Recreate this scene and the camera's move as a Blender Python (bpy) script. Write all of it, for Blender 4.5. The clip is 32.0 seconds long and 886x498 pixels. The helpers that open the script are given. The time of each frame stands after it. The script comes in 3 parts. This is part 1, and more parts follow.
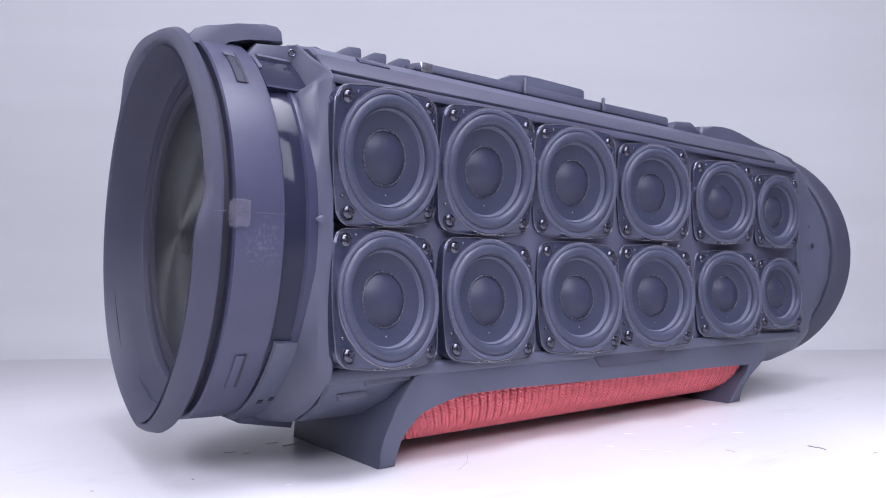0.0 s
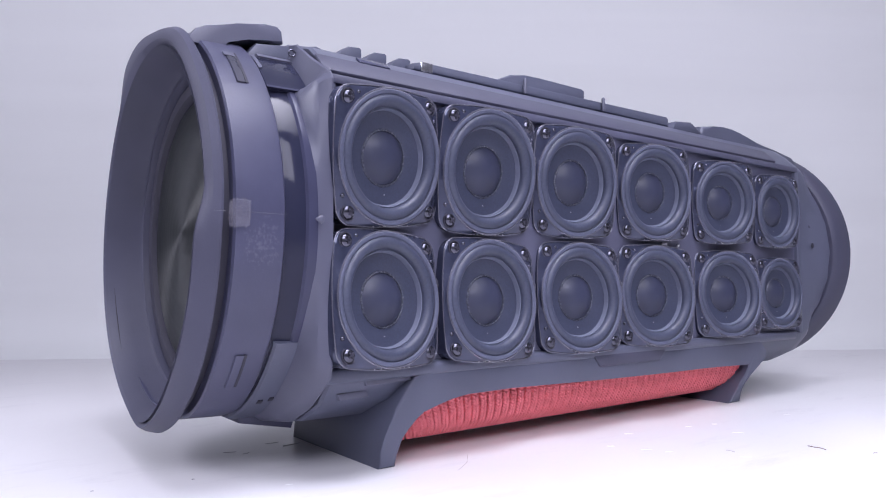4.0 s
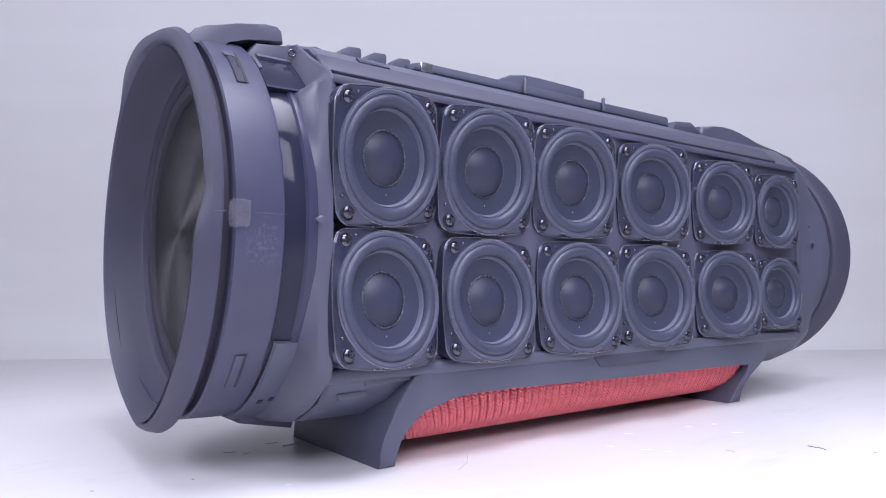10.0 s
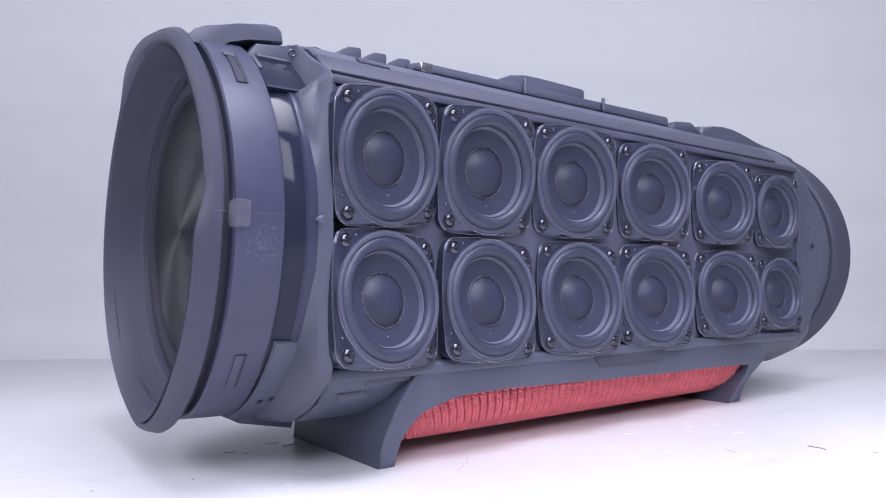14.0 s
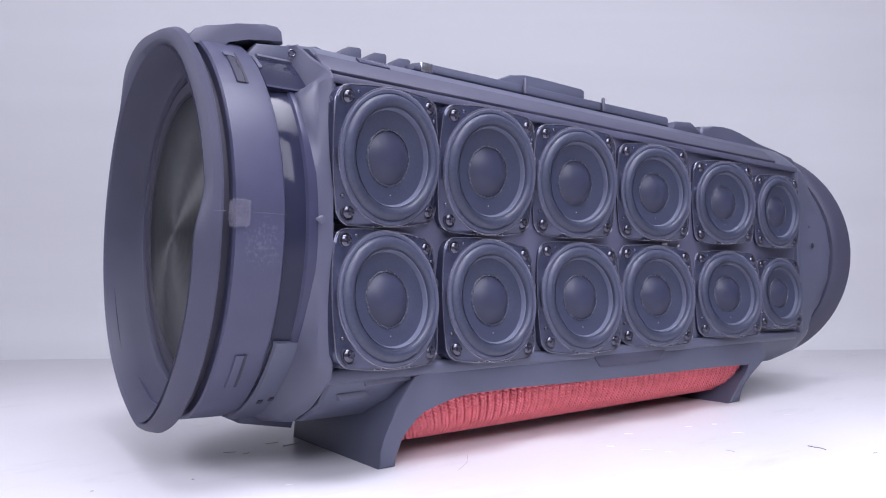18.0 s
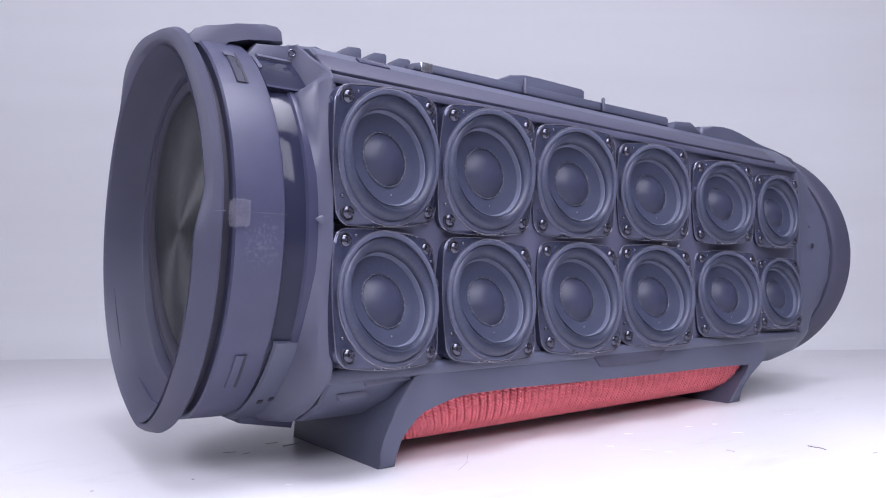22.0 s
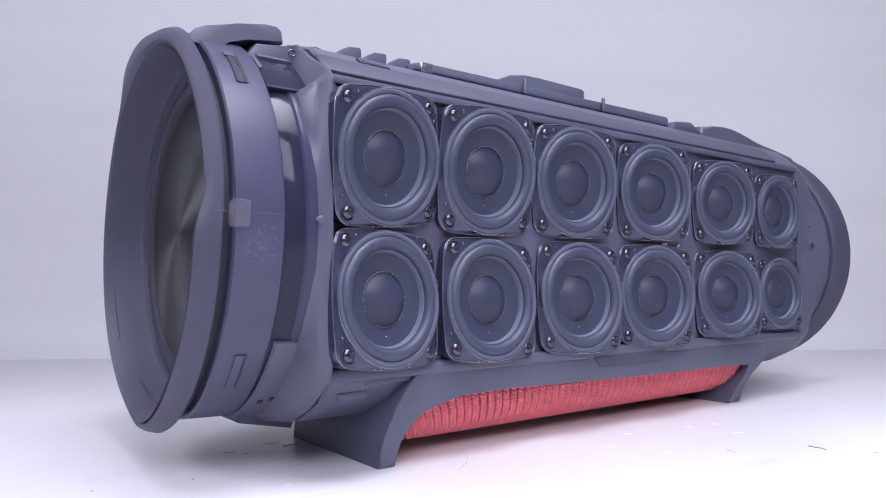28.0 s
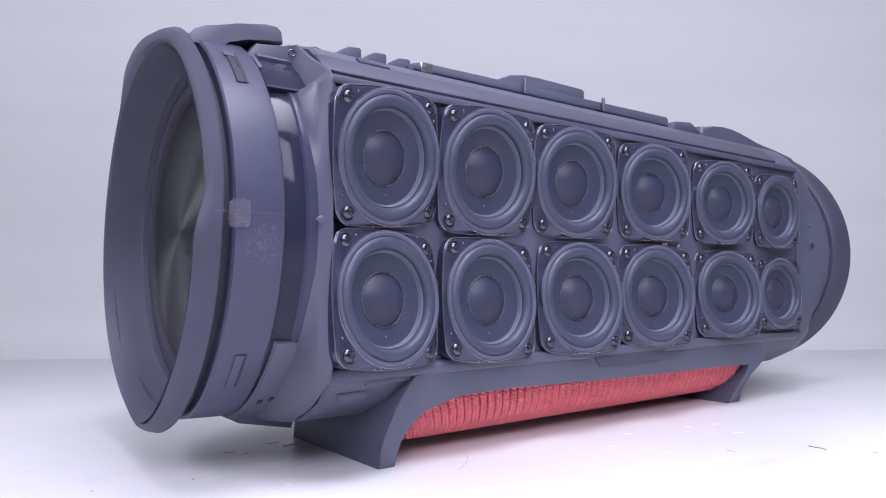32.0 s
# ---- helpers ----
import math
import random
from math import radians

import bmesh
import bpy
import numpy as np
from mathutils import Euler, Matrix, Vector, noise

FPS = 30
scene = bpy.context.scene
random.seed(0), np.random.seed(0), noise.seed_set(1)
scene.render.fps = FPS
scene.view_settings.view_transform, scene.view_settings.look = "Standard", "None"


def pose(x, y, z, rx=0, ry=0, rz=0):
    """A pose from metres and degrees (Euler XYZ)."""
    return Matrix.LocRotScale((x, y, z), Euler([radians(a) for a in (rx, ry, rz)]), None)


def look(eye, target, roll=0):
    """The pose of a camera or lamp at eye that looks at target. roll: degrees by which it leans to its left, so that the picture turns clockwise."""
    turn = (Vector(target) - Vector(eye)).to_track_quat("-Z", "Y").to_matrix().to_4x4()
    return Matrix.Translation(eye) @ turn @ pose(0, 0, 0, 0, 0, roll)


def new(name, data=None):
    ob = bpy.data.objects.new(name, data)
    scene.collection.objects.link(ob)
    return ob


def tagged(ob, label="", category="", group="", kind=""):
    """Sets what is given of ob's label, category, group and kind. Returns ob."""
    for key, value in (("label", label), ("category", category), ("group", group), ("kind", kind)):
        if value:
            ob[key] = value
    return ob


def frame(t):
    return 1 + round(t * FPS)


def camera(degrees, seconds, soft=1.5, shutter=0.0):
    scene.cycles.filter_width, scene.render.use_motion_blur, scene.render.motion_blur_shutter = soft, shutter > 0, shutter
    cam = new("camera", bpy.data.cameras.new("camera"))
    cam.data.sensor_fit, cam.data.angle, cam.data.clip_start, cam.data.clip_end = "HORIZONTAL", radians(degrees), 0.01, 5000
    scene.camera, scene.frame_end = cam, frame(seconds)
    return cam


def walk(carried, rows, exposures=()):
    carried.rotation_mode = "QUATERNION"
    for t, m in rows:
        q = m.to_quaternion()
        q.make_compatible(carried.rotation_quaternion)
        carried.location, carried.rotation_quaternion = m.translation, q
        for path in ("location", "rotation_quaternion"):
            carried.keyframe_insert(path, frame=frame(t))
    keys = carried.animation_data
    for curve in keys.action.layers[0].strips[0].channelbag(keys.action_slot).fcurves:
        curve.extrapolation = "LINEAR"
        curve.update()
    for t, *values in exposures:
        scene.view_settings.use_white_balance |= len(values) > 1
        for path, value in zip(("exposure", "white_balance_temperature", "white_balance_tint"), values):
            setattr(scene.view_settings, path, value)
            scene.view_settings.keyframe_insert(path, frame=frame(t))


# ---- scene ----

# ---------------------------------------------------------------- camera
cam = camera(64.863, 32.0, soft=1.1)
EYE = (-0.0943, -0.3716, 0.0883)
AIM = (0.5090, 0.4241, 0.1425)
walk(cam, [(0.0, look(EYE, AIM, -0.24)), (32.0, look(EYE, AIM, -0.24))])

# ---------------------------------------------------------------- light
world = bpy.data.worlds.new("booth_air")
scene.world = world
world.use_nodes = True
world.node_tree.nodes["Background"].inputs["Color"].default_value = (0.80, 0.80, 0.95, 1)
world.node_tree.nodes["Background"].inputs["Strength"].default_value = 0.15
scene.view_settings.exposure = 0.0


def area_lamp(name, eye, target, sx, sy, watts, colour):
    data = bpy.data.lights.new(name, "AREA")
    data.shape, data.size, data.size_y = "RECTANGLE", sx, sy
    data.energy, data.color = watts, colour
    ob = new(name, data)
    ob.matrix_world = look(eye, target)
    return ob


LAMP_TINT = (0.845, 0.835, 1.0)
area_lamp("front_lamp", (-0.20, -0.96, 0.98), (0.10, 0.22, 0.60), 0.9, 0.6, 14.3, LAMP_TINT)
area_lamp("side_lamp", (-0.78, 0.26, 0.62), (0.05, 0.00, 0.02), 0.34, 0.34, 0.85, LAMP_TINT).data.spread = radians(62)
area_lamp("overhead_lamp", (0.17, -0.38, 0.98), (0.17, -0.31, 0.0), 0.60, 0.40, 2.55, LAMP_TINT).data.spread = radians(72)


# ---------------------------------------------------------------- materials
def material(name, colour, rough=0.5, metal=0.0, grain=40.0, vary=0.12, bump=0.05, bump_scale=600.0, coat=0.0,
             spec=0.5, tint=None):
    """Procedural surface: base colour broken up by two noises, fine bump, uneven gloss."""
    m = bpy.data.materials.new(name)
    m.use_nodes = True
    nt = m.node_tree
    b = nt.nodes["Principled BSDF"]
    tc = nt.nodes.new("ShaderNodeTexCoord")
    n1 = nt.nodes.new("ShaderNodeTexNoise")
    n1.inputs["Scale"].default_value, n1.inputs["Detail"].default_value = grain, 5
    n2 = nt.nodes.new("ShaderNodeTexNoise")
    n2.inputs["Scale"].default_value, n2.inputs["Detail"].default_value = bump_scale, 3
    nt.links.new(tc.outputs["Object"], n1.inputs["Vector"])
    nt.links.new(tc.outputs["Object"], n2.inputs["Vector"])
    mix = nt.nodes.new("ShaderNodeMix")
    mix.data_type = "RGBA"
    other = tint or tuple(min(1, c * (1 + vary * 2)) for c in colour)
    mix.inputs["A"].default_value = (*(c * (1 - vary) for c in colour), 1)
    mix.inputs["B"].default_value = (*other, 1)
    nt.links.new(n1.outputs["Fac"], mix.inputs["Factor"])
    nt.links.new(mix.outputs["Result"], b.inputs["Base Color"])
    ramp = nt.nodes.new("ShaderNodeMapRange")
    ramp.inputs["To Min"].default_value, ramp.inputs["To Max"].default_value = max(0.02, rough - 0.08), min(1, rough + 0.08)
    nt.links.new(n1.outputs["Fac"], ramp.inputs["Value"])
    nt.links.new(ramp.outputs["Result"], b.inputs["Roughness"])
    if bump:
        bp = nt.nodes.new("ShaderNodeBump")
        bp.inputs["Strength"].default_value, bp.inputs["Distance"].default_value = bump, 0.0006
        nt.links.new(n2.outputs["Fac"], bp.inputs["Height"])
        nt.links.new(bp.outputs["Normal"], b.inputs["Normal"])
    b.inputs["Metallic"].default_value = metal
    b.inputs["Coat Weight"].default_value = coat
    b.inputs["Specular IOR Level"].default_value = spec
    return m


PLASTIC = material("dark_moulded_plastic", (0.090, 0.097, 0.143), 0.45, grain=25, bump=0.12, bump_scale=900)
COLLAR = material("light_collar_plastic", (0.096, 0.099, 0.144), 0.42, grain=25, bump=0.1, bump_scale=900)
RIM = material("soft_touch_rim_plastic", (0.067, 0.068, 0.105), 0.52, spec=0.35, grain=22, bump=0.12, bump_scale=800)
GLOSS = material("glossy_black_plastic", (0.024, 0.026, 0.050), 0.09, grain=30, bump=0.02, spec=0.22)
FLANGE = material("glossy_driver_basket", (0.046, 0.052, 0.092), 0.12, metal=0.42, grain=90, vary=0.35, bump=0.45, bump_scale=380, spec=0.8)
# far paler than the basket: its edge glints are put into this colour
EDGE = material("edge_glint_and_glue", (0.18, 0.18, 0.23), 0.15, metal=0.6, grain=200, vary=0.3, bump=0.1, bump_scale=500, spec=1.0, coat=0.8)
RUBBER = material("matte_rubber", (0.052, 0.059, 0.096), 0.45, grain=700, vary=0.25, bump=0.12, bump_scale=1500)
# rubber of the far rim; on the funnel its darker tone paints shade
RUBBER_AND_SHADE = material("dull_rubber_and_rim_shade", (0.055, 0.056, 0.090), 0.55, grain=40, vary=0.15, bump=0.1, bump_scale=900)
CONE = material("coated_paper_cone", (0.036, 0.042, 0.074), 0.50, grain=1100, vary=0.35, bump=0.2, bump_scale=1800)
CAP = material("dust_cap_cloth", (0.032, 0.036, 0.068), 0.46, spec=0.45, grain=150, vary=0.15, bump=0.12, bump_scale=2200)
GLUE = material("shiny_glue_bead", (0.058, 0.062, 0.086), 0.26, grain=900, vary=0.9, bump=1.0, bump_scale=1400, coat=0.6)
LIP = material("cone_edge_ring", (0.128, 0.140, 0.200), 0.62, grain=150, bump=0.05)
GASKET = material("grey_foam_gasket", (0.080, 0.088, 0.138), 0.55, grain=500, vary=0.2, bump=0.1, bump_scale=1500)
SCREW = material("black_zinc_screw", (0.10, 0.10, 0.13), 0.15, metal=0.9, grain=300, bump=0.03)
# shade of grooves, slots and recesses put into colour; some dark parts too
DARK = material("dark_parts_and_shade", (0.026, 0.025, 0.042), 0.6)
FELT = material("dark_panel_board", (0.076, 0.078, 0.122), 0.5, grain=18, vary=0.35, bump=0.15, bump_scale=500)
RED = material("red_knit_yarn", (0.90, 0.18, 0.205), 0.7, grain=180, vary=0.25, bump=0.3, bump_scale=2500)
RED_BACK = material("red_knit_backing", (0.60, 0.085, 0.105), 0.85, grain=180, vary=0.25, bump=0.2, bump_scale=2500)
STEEL = material("bright_steel", (0.7, 0.7, 0.74), 0.25, metal=1.0, grain=200, bump=0.02)
TAPE = material("clear_tape_scrap", (0.30, 0.29, 0.34), 0.25, grain=160, vary=0.5, bump=0.6, bump_scale=400)
TAPE.node_tree.nodes["Principled BSDF"].inputs["Alpha"].default_value = 0.24
HAIR = material("brown_hair", (0.22, 0.15, 0.14), 0.5, bump=0)
SCUFF = material("grey_scuff", (0.28, 0.27, 0.31), 0.6, bump=0)
# white of glue spots and dust, and of the glints painted on the floor
SPECK_GLINT = material("white_speck_and_glint", (0.85, 0.85, 0.88), 0.4, bump=0.1)
WALL = material("pale_painted_wall", (0.85, 0.86, 0.865), 0.7, grain=1.6, vary=0.07, bump=0.04, bump_scale=60)


def streaky(m, z):
    """Stretch a material's noise into level streaks."""
    nt = m.node_tree
    mp = nt.nodes.new("ShaderNodeMapping")
    mp.inputs["Scale"].default_value = (0.4, 0.4, z)
    for link in list(nt.links):
        if link.to_node.bl_idname == "ShaderNodeTexNoise" and link.to_node.inputs["Scale"].default_value < 10:
            src, dst = link.from_socket, link.to_socket
            nt.links.remove(link)
            nt.links.new(src, mp.inputs["Vector"])
            nt.links.new(mp.outputs["Vector"], dst)


streaky(WALL, 5.0)
# for the added side walls out of view; dark to hold back bounce
DIM = material("unseen_dark_wall", (0.28, 0.28, 0.31), 0.8, grain=1.5, vary=0.08, bump=0.04, bump_scale=60)
FLOOR = material("white_painted_board", (0.70, 0.69, 0.705), 0.34, spec=0.35, grain=7, vary=0.05, bump=0.25, bump_scale=90)


def smudged(m):
    """Faint grey smudges dragged across a surface."""
    nt = m.node_tree
    b = nt.nodes["Principled BSDF"]
    old = b.inputs["Base Color"].links[0].from_socket
    tc = nt.nodes.new("ShaderNodeTexCoord")
    mp = nt.nodes.new("ShaderNodeMapping")
    mp.inputs["Rotation"].default_value = (0, 0, radians(37))
    mp.inputs["Scale"].default_value = (9, 34, 1)
    nt.links.new(tc.outputs["Object"], mp.inputs["Vector"])
    n = nt.nodes.new("ShaderNodeTexNoise")
    n.inputs["Scale"].default_value, n.inputs["Detail"].default_value, n.inputs["Roughness"].default_value = 1.0, 9, 0.7
    nt.links.new(mp.outputs["Vector"], n.inputs["Vector"])
    rng = nt.nodes.new("ShaderNodeMapRange")
    rng.inputs["From Min"].default_value, rng.inputs["From Max"].default_value = 0.56, 0.78
    rng.inputs["To Max"].default_value = 0.45
    nt.links.new(n.outputs["Fac"], rng.inputs["Value"])
    mix = nt.nodes.new("ShaderNodeMix")
    mix.data_type = "RGBA"
    nt.links.new(rng.outputs["Result"], mix.inputs["Factor"])
    nt.links.new(old, mix.inputs["A"])
    mix.inputs["B"].default_value = (0.47, 0.46, 0.50, 1)
    nt.links.new(mix.outputs["Result"], b.inputs["Base Color"])


smudged(FLOOR)


def band_material():
    """Satin plastic with a rash of pale scuffs."""
    m = material("satin_band_plastic", (0.058, 0.060, 0.108), 0.40, spec=0.5, grain=60, vary=0.15, bump=0.08, bump_scale=900)
    nt = m.node_tree
    b = nt.nodes["Principled BSDF"]
    old = b.inputs["Base Color"].links[0].from_socket
    tc = nt.nodes.new("ShaderNodeTexCoord")
    n = nt.nodes.new("ShaderNodeTexNoise")
    n.inputs["Scale"].default_value, n.inputs["Detail"].default_value = 650, 6
    nt.links.new(tc.outputs["Object"], n.inputs["Vector"])
    big = nt.nodes.new("ShaderNodeTexNoise")
    big.inputs["Scale"].default_value = 28
    nt.links.new(tc.outputs["Object"], big.inputs["Vector"])
    mul = nt.nodes.new("ShaderNodeMath")
    mul.operation = "MULTIPLY"
    nt.links.new(n.outputs["Fac"], mul.inputs[0])
    nt.links.new(big.outputs["Fac"], mul.inputs[1])
    step = nt.nodes.new("ShaderNodeMapRange")
    step.inputs["From Min"].default_value, step.inputs["From Max"].default_value = 0.30, 0.46
    step.inputs["To Max"].default_value = 0.16
    spot = nt.nodes.new("ShaderNodeVectorMath")
    spot.operation = "DISTANCE"
    spot.inputs[1].default_value = (0.0205, -0.1, 0.1060)
    nt.links.new(tc.outputs["Object"], spot.inputs[0])
    near = nt.nodes.new("ShaderNodeMapRange")
    near.inputs["From Min"].default_value, near.inputs["From Max"].default_value = 0.004, 0.016
    near.inputs["To Min"].default_value, near.inputs["To Max"].default_value = 1.25, 0.55
    nt.links.new(spot.outputs["Value"], near.inputs["Value"])
    patchy = nt.nodes.new("ShaderNodeMath")
    patchy.operation = "MULTIPLY"
    nt.links.new(mul.outputs["Value"], patchy.inputs[0])
    nt.links.new(near.outputs["Result"], patchy.inputs[1])
    nt.links.new(patchy.outputs["Value"], step.inputs["Value"])
    mix = nt.nodes.new("ShaderNodeMix")
    mix.data_type = "RGBA"
    nt.links.new(step.outputs["Result"], mix.inputs["Factor"])
    nt.links.new(old, mix.inputs["A"])
    mix.inputs["B"].default_value = (0.40, 0.40, 0.46, 1)
    nt.links.new(mix.outputs["Result"], b.inputs["Base Color"])
    return m


BAND = band_material()
CLIP = material("dark_polished_clip", (0.036, 0.037, 0.060), 0.28, grain=40, vary=0.12, bump=0.03)
SHEEN = material("polished_grey_plastic", (0.048, 0.050, 0.090), 0.17, spec=0.25, grain=25, vary=0.2, bump=0.02)


SPUN = material("spun_radiator_cone", (0.012, 0.014, 0.015), 0.40, grain=60, bump=0.0, spec=0.5)


def spin(m):
    """Turn a material's gloss into that of a surface with fine rings round the x axis."""
    nt = m.node_tree
    b = nt.nodes["Principled BSDF"]
    tg = nt.nodes.new("ShaderNodeTangent")
    tg.direction_type, tg.axis = "RADIAL", "X"
    nt.links.new(tg.outputs["Tangent"], b.inputs["Tangent"])
    b.inputs["Anisotropic"].default_value = 0.9
    b.inputs["Anisotropic Rotation"].default_value = 0.25


spin(SPUN)


# ---------------------------------------------------------------- mesh helpers
def finish(name, bm, mat, smooth=True, angle=35):
    bmesh.ops.recalc_face_normals(bm, faces=bm.faces[:])
    me = bpy.data.meshes.new(name)
    bm.to_mesh(me)
    bm.free()
    me.materials.append(mat)
    if smooth:
        for p in me.polygons:
            p.use_smooth = True
        me.set_sharp_from_angle(angle=radians(angle))
    return me


def part(name, bm, mat, parent, label="", smooth=True, angle=35):
    me = bm if isinstance(bm, bpy.types.Mesh) else finish(name, bm, mat, smooth, angle)
    ob = new(name, me)
    ob.parent = parent
    if label:
        tagged(ob, label)
    return ob


def lathe(profile, axis="X", seg=128, centre=(0, 0, 0), wave=None, close=False, arc=None):
    """Surface of revolution. profile: (along, radius) pairs. wave(angle, along, radius) may change both."""
    bm = bmesh.new()
    rings = []
    a0, a1 = arc if arc else (0.0, 2 * math.pi)
    count = seg + 1 if arc else seg
    for along, rad in profile:
        ring = []
        for i in range(count):
            a = a0 + (a1 - a0) * i / seg
            x, r = wave(a, along, rad) if wave else (along, rad)
            u, v = -r * math.cos(a), r * math.sin(a)
            p = (x, u, v) if axis == "X" else (u, x, v)
            ring.append(bm.verts.new((p[0] + centre[0], p[1] + centre[1], p[2] + centre[2])))
        rings.append(ring)
    pairs = list(zip(rings, rings[1:]))
    if close:
        pairs.append((rings[-1], rings[0]))
    for r0, r1 in pairs:
        for i in range(seg):
            j = (i + 1) % count
            bm.faces.new((r0[i], r0[j], r1[j], r1[i]))
    bmesh.ops.remove_doubles(bm, verts=bm.verts[:], dist=1e-6)
    return bm


def box(x0, x1, y0, y1, z0, z1, bevel=0.001, seg=2, bm=None):
    bm = bm or bmesh.new()
    made = bmesh.ops.create_cube(bm, size=1)["verts"]
    for v in made:
        v.co = Vector((x0 if v.co.x < 0 else x1, y0 if v.co.y < 0 else y1, z0 if v.co.z < 0 else z1))
    if bevel:
        edges = list({e for v in made for e in v.link_edges})
        bmesh.ops.bevel(bm, geom=edges, offset=bevel, segments=seg, affect="EDGES", profile=0.5)
    return bm


def prism(outline, y0, y1, bevel=0.0, seg=2):
    """An outline in x and z, pushed from y0 to y1."""
    bm = bmesh.new()
    a = [bm.verts.new((x, y0, z)) for x, z in outline]
    b = [bm.verts.new((x, y1, z)) for x, z in outline]
    n = len(outline)
    front = bm.faces.new(a)
    bm.faces.new(b[::-1])
    for i in range(n):
        bm.faces.new((a[i], a[(i + 1) % n], b[(i + 1) % n], b[i]))
    if bevel:
        bmesh.ops.bevel(bm, geom=list(front.edges), offset=bevel, segments=seg, affect="EDGES", profile=0.5)
    return bm


def round_rect(hw, hh, r, n=6, bow=0.0):
    """Rounded rectangle about the origin; bow pushes the sides' middles outwards."""
    pts = []
    for cx, cy, a0 in ((hw - r, hh - r, 0), (-hw + r, hh - r, 90), (-hw + r, -hh + r, 180), (hw - r, -hh + r, 270)):
        for i in range(n + 1):
            a = radians(a0 + 90 * i / n)
            pts.append((cx + r * math.cos(a), cy + r * math.sin(a)))
        if bow:
            nx, ny = {0: (0, 1), 90: (-1, 0), 180: (0, -1), 270: (1, 0)}[a0]
            for k in (-0.6, -0.3, 0.0, 0.3, 0.6):
                b = bow * (1 - k * k)
                if nx == 0:
                    pts.append((-ny * k * (hw - r), ny * (hh + b)))
                else:
                    pts.append((nx * (hw + b), nx * k * (hh - r)))
    return pts


def tube(section, stations, cap=True):
    """A closed y-z section swept along x; stations: x, scale about ZC, share of a round section, its radius."""
    bm = bmesh.new()
    rings = []
    for x, k, share, rad in stations:
        ring = []
        for y, z in section:
            p = Vector((y * k, (z - ZC) * k))
            q = p.normalized() * rad
            p = p.lerp(q, share)
            ring.append(bm.verts.new((x, p.x, ZC + p.y)))
        rings.append(ring)
    n = len(section)
    for r0, r1 in zip(rings, rings[1:]):
        for i in range(n):
            bm.faces.new((r0[i], r0[(i + 1) % n], r1[(i + 1) % n], r1[i]))
    if cap:
        bm.faces.new(rings[0])
        bm.faces.new(rings[-1][::-1])
    return bm


def smoothstep(a, b, x):
    t = min(1.0, max(0.0, (x - a) / (b - a)))
    return t * t * (3 - 2 * t)


# ---------------------------------------------------------------- the booth
O, U, N = Vector((0.53, 0.40, 0)), Vector((0.843, -0.537, 0)), Vector((0.537, 0.843, 0))


def booth(u, n, z):
    return O + U * u + N * n + Vector((0, 0, z))


def slab(name, u0, u1, n0, n1, z0, z1, mat, label):
    bm = box(u0, u1, n0, n1, z0, z1, 0)
    for v in bm.verts:
        v.co = booth(*v.co)
    ob = new(name, finish(name, bm, mat, False))
    return tagged(ob, label, kind="structure")


def build_booth():
    slab("floor", -1.3, 1.3, -2.0, 0.1, -0.03, 0.0, FLOOR, "white painted board floor, glossy and lightly scratched")
    # back wall with a soft cove where it meets the floor
    bm = bmesh.new()
    prof = [(0.1, -0.03), (0.1, 1.7), (0.0, 1.7), (0.0, 0.070)]
    prof += [(-0.070 + 0.070 * math.cos(radians(a)), 0.070 - 0.0685 * math.sin(radians(a))) for a in range(10, 91, 10)]
    prof += [(-0.076, -0.002), (-0.076, -0.03)]
    ends = [[bm.verts.new(booth(u, n, z)) for n, z in prof] for u in (-1.3, 1.3)]
    for i in range(len(prof)):
        j = (i + 1) % len(prof)
        bm.faces.new((ends[0][i], ends[0][j], ends[1][j], ends[1][i]))
    tagged(new("wall_back", finish("wall_back", bm, WALL, True, 50)), "pale grey painted back wall with a soft cove", kind="structure")
    # side walls are never seen; their grey trims bounce and reflections
    slab("wall_left", -1.4, -1.3, -2.0, 0.1, -0.03, 1.7, DIM, "unseen side wall, darkened to cut bounced light")
    slab("wall_right", 1.3, 1.4, -2.0, 0.1, -0.03, 1.7, DIM, "unseen side wall, darkened to cut bounced light")
    slab("wall_front", -1.4, 1.4, -2.1, -2.0, -0.03, 1.7, WALL, "plain pale grey wall behind the viewer")
    slab("ceiling", -1.4, 1.4, -2.1, 0.1, 1.7, 1.75, WALL, "plain pale grey ceiling")


build_booth()

# ---------------------------------------------------------------- the loudspeaker
ZC = 0.1173
R = 0.100
speaker = new("portable_speaker")
tagged(speaker, "dark grey barrel loudspeaker with twelve drivers and red knitted underside",
       "loudspeaker")

# rounded-box section of the housing (front is towards -y)
FRONT = [(0.0, 0.2135), (-0.020, 0.2130), (-0.036, 0.2120), (-0.050, 0.2105), (-0.0635, 0.2065), (-0.0735, 0.1985), (-0.0835, 0.1885), (-0.0855, 0.1850),
         (-0.0855, 0.1836), (-0.0855, 0.1620), (-0.0855, 0.1400), (-0.0855, 0.1173), (-0.0855, 0.0950), (-0.0855, 0.0720), (-0.0855, 0.0500), (-0.0855, 0.0490), (-0.0840, 0.0440), (-0.0750, 0.0330), (-0.0550, 0.0230), (-0.0380, 0.0205), (-0.0200, 0.0190), (0.0, 0.0188)]
SECTION = FRONT + [(-y, z) for y, z in FRONT[-2:0:-1]]
# where the drivers stand, the front is sunk to make room for their baskets
HOLLOW = [(max(y, -0.0650) if 0.0495 < z < 0.1840 else y, z) for y, z in SECTION]

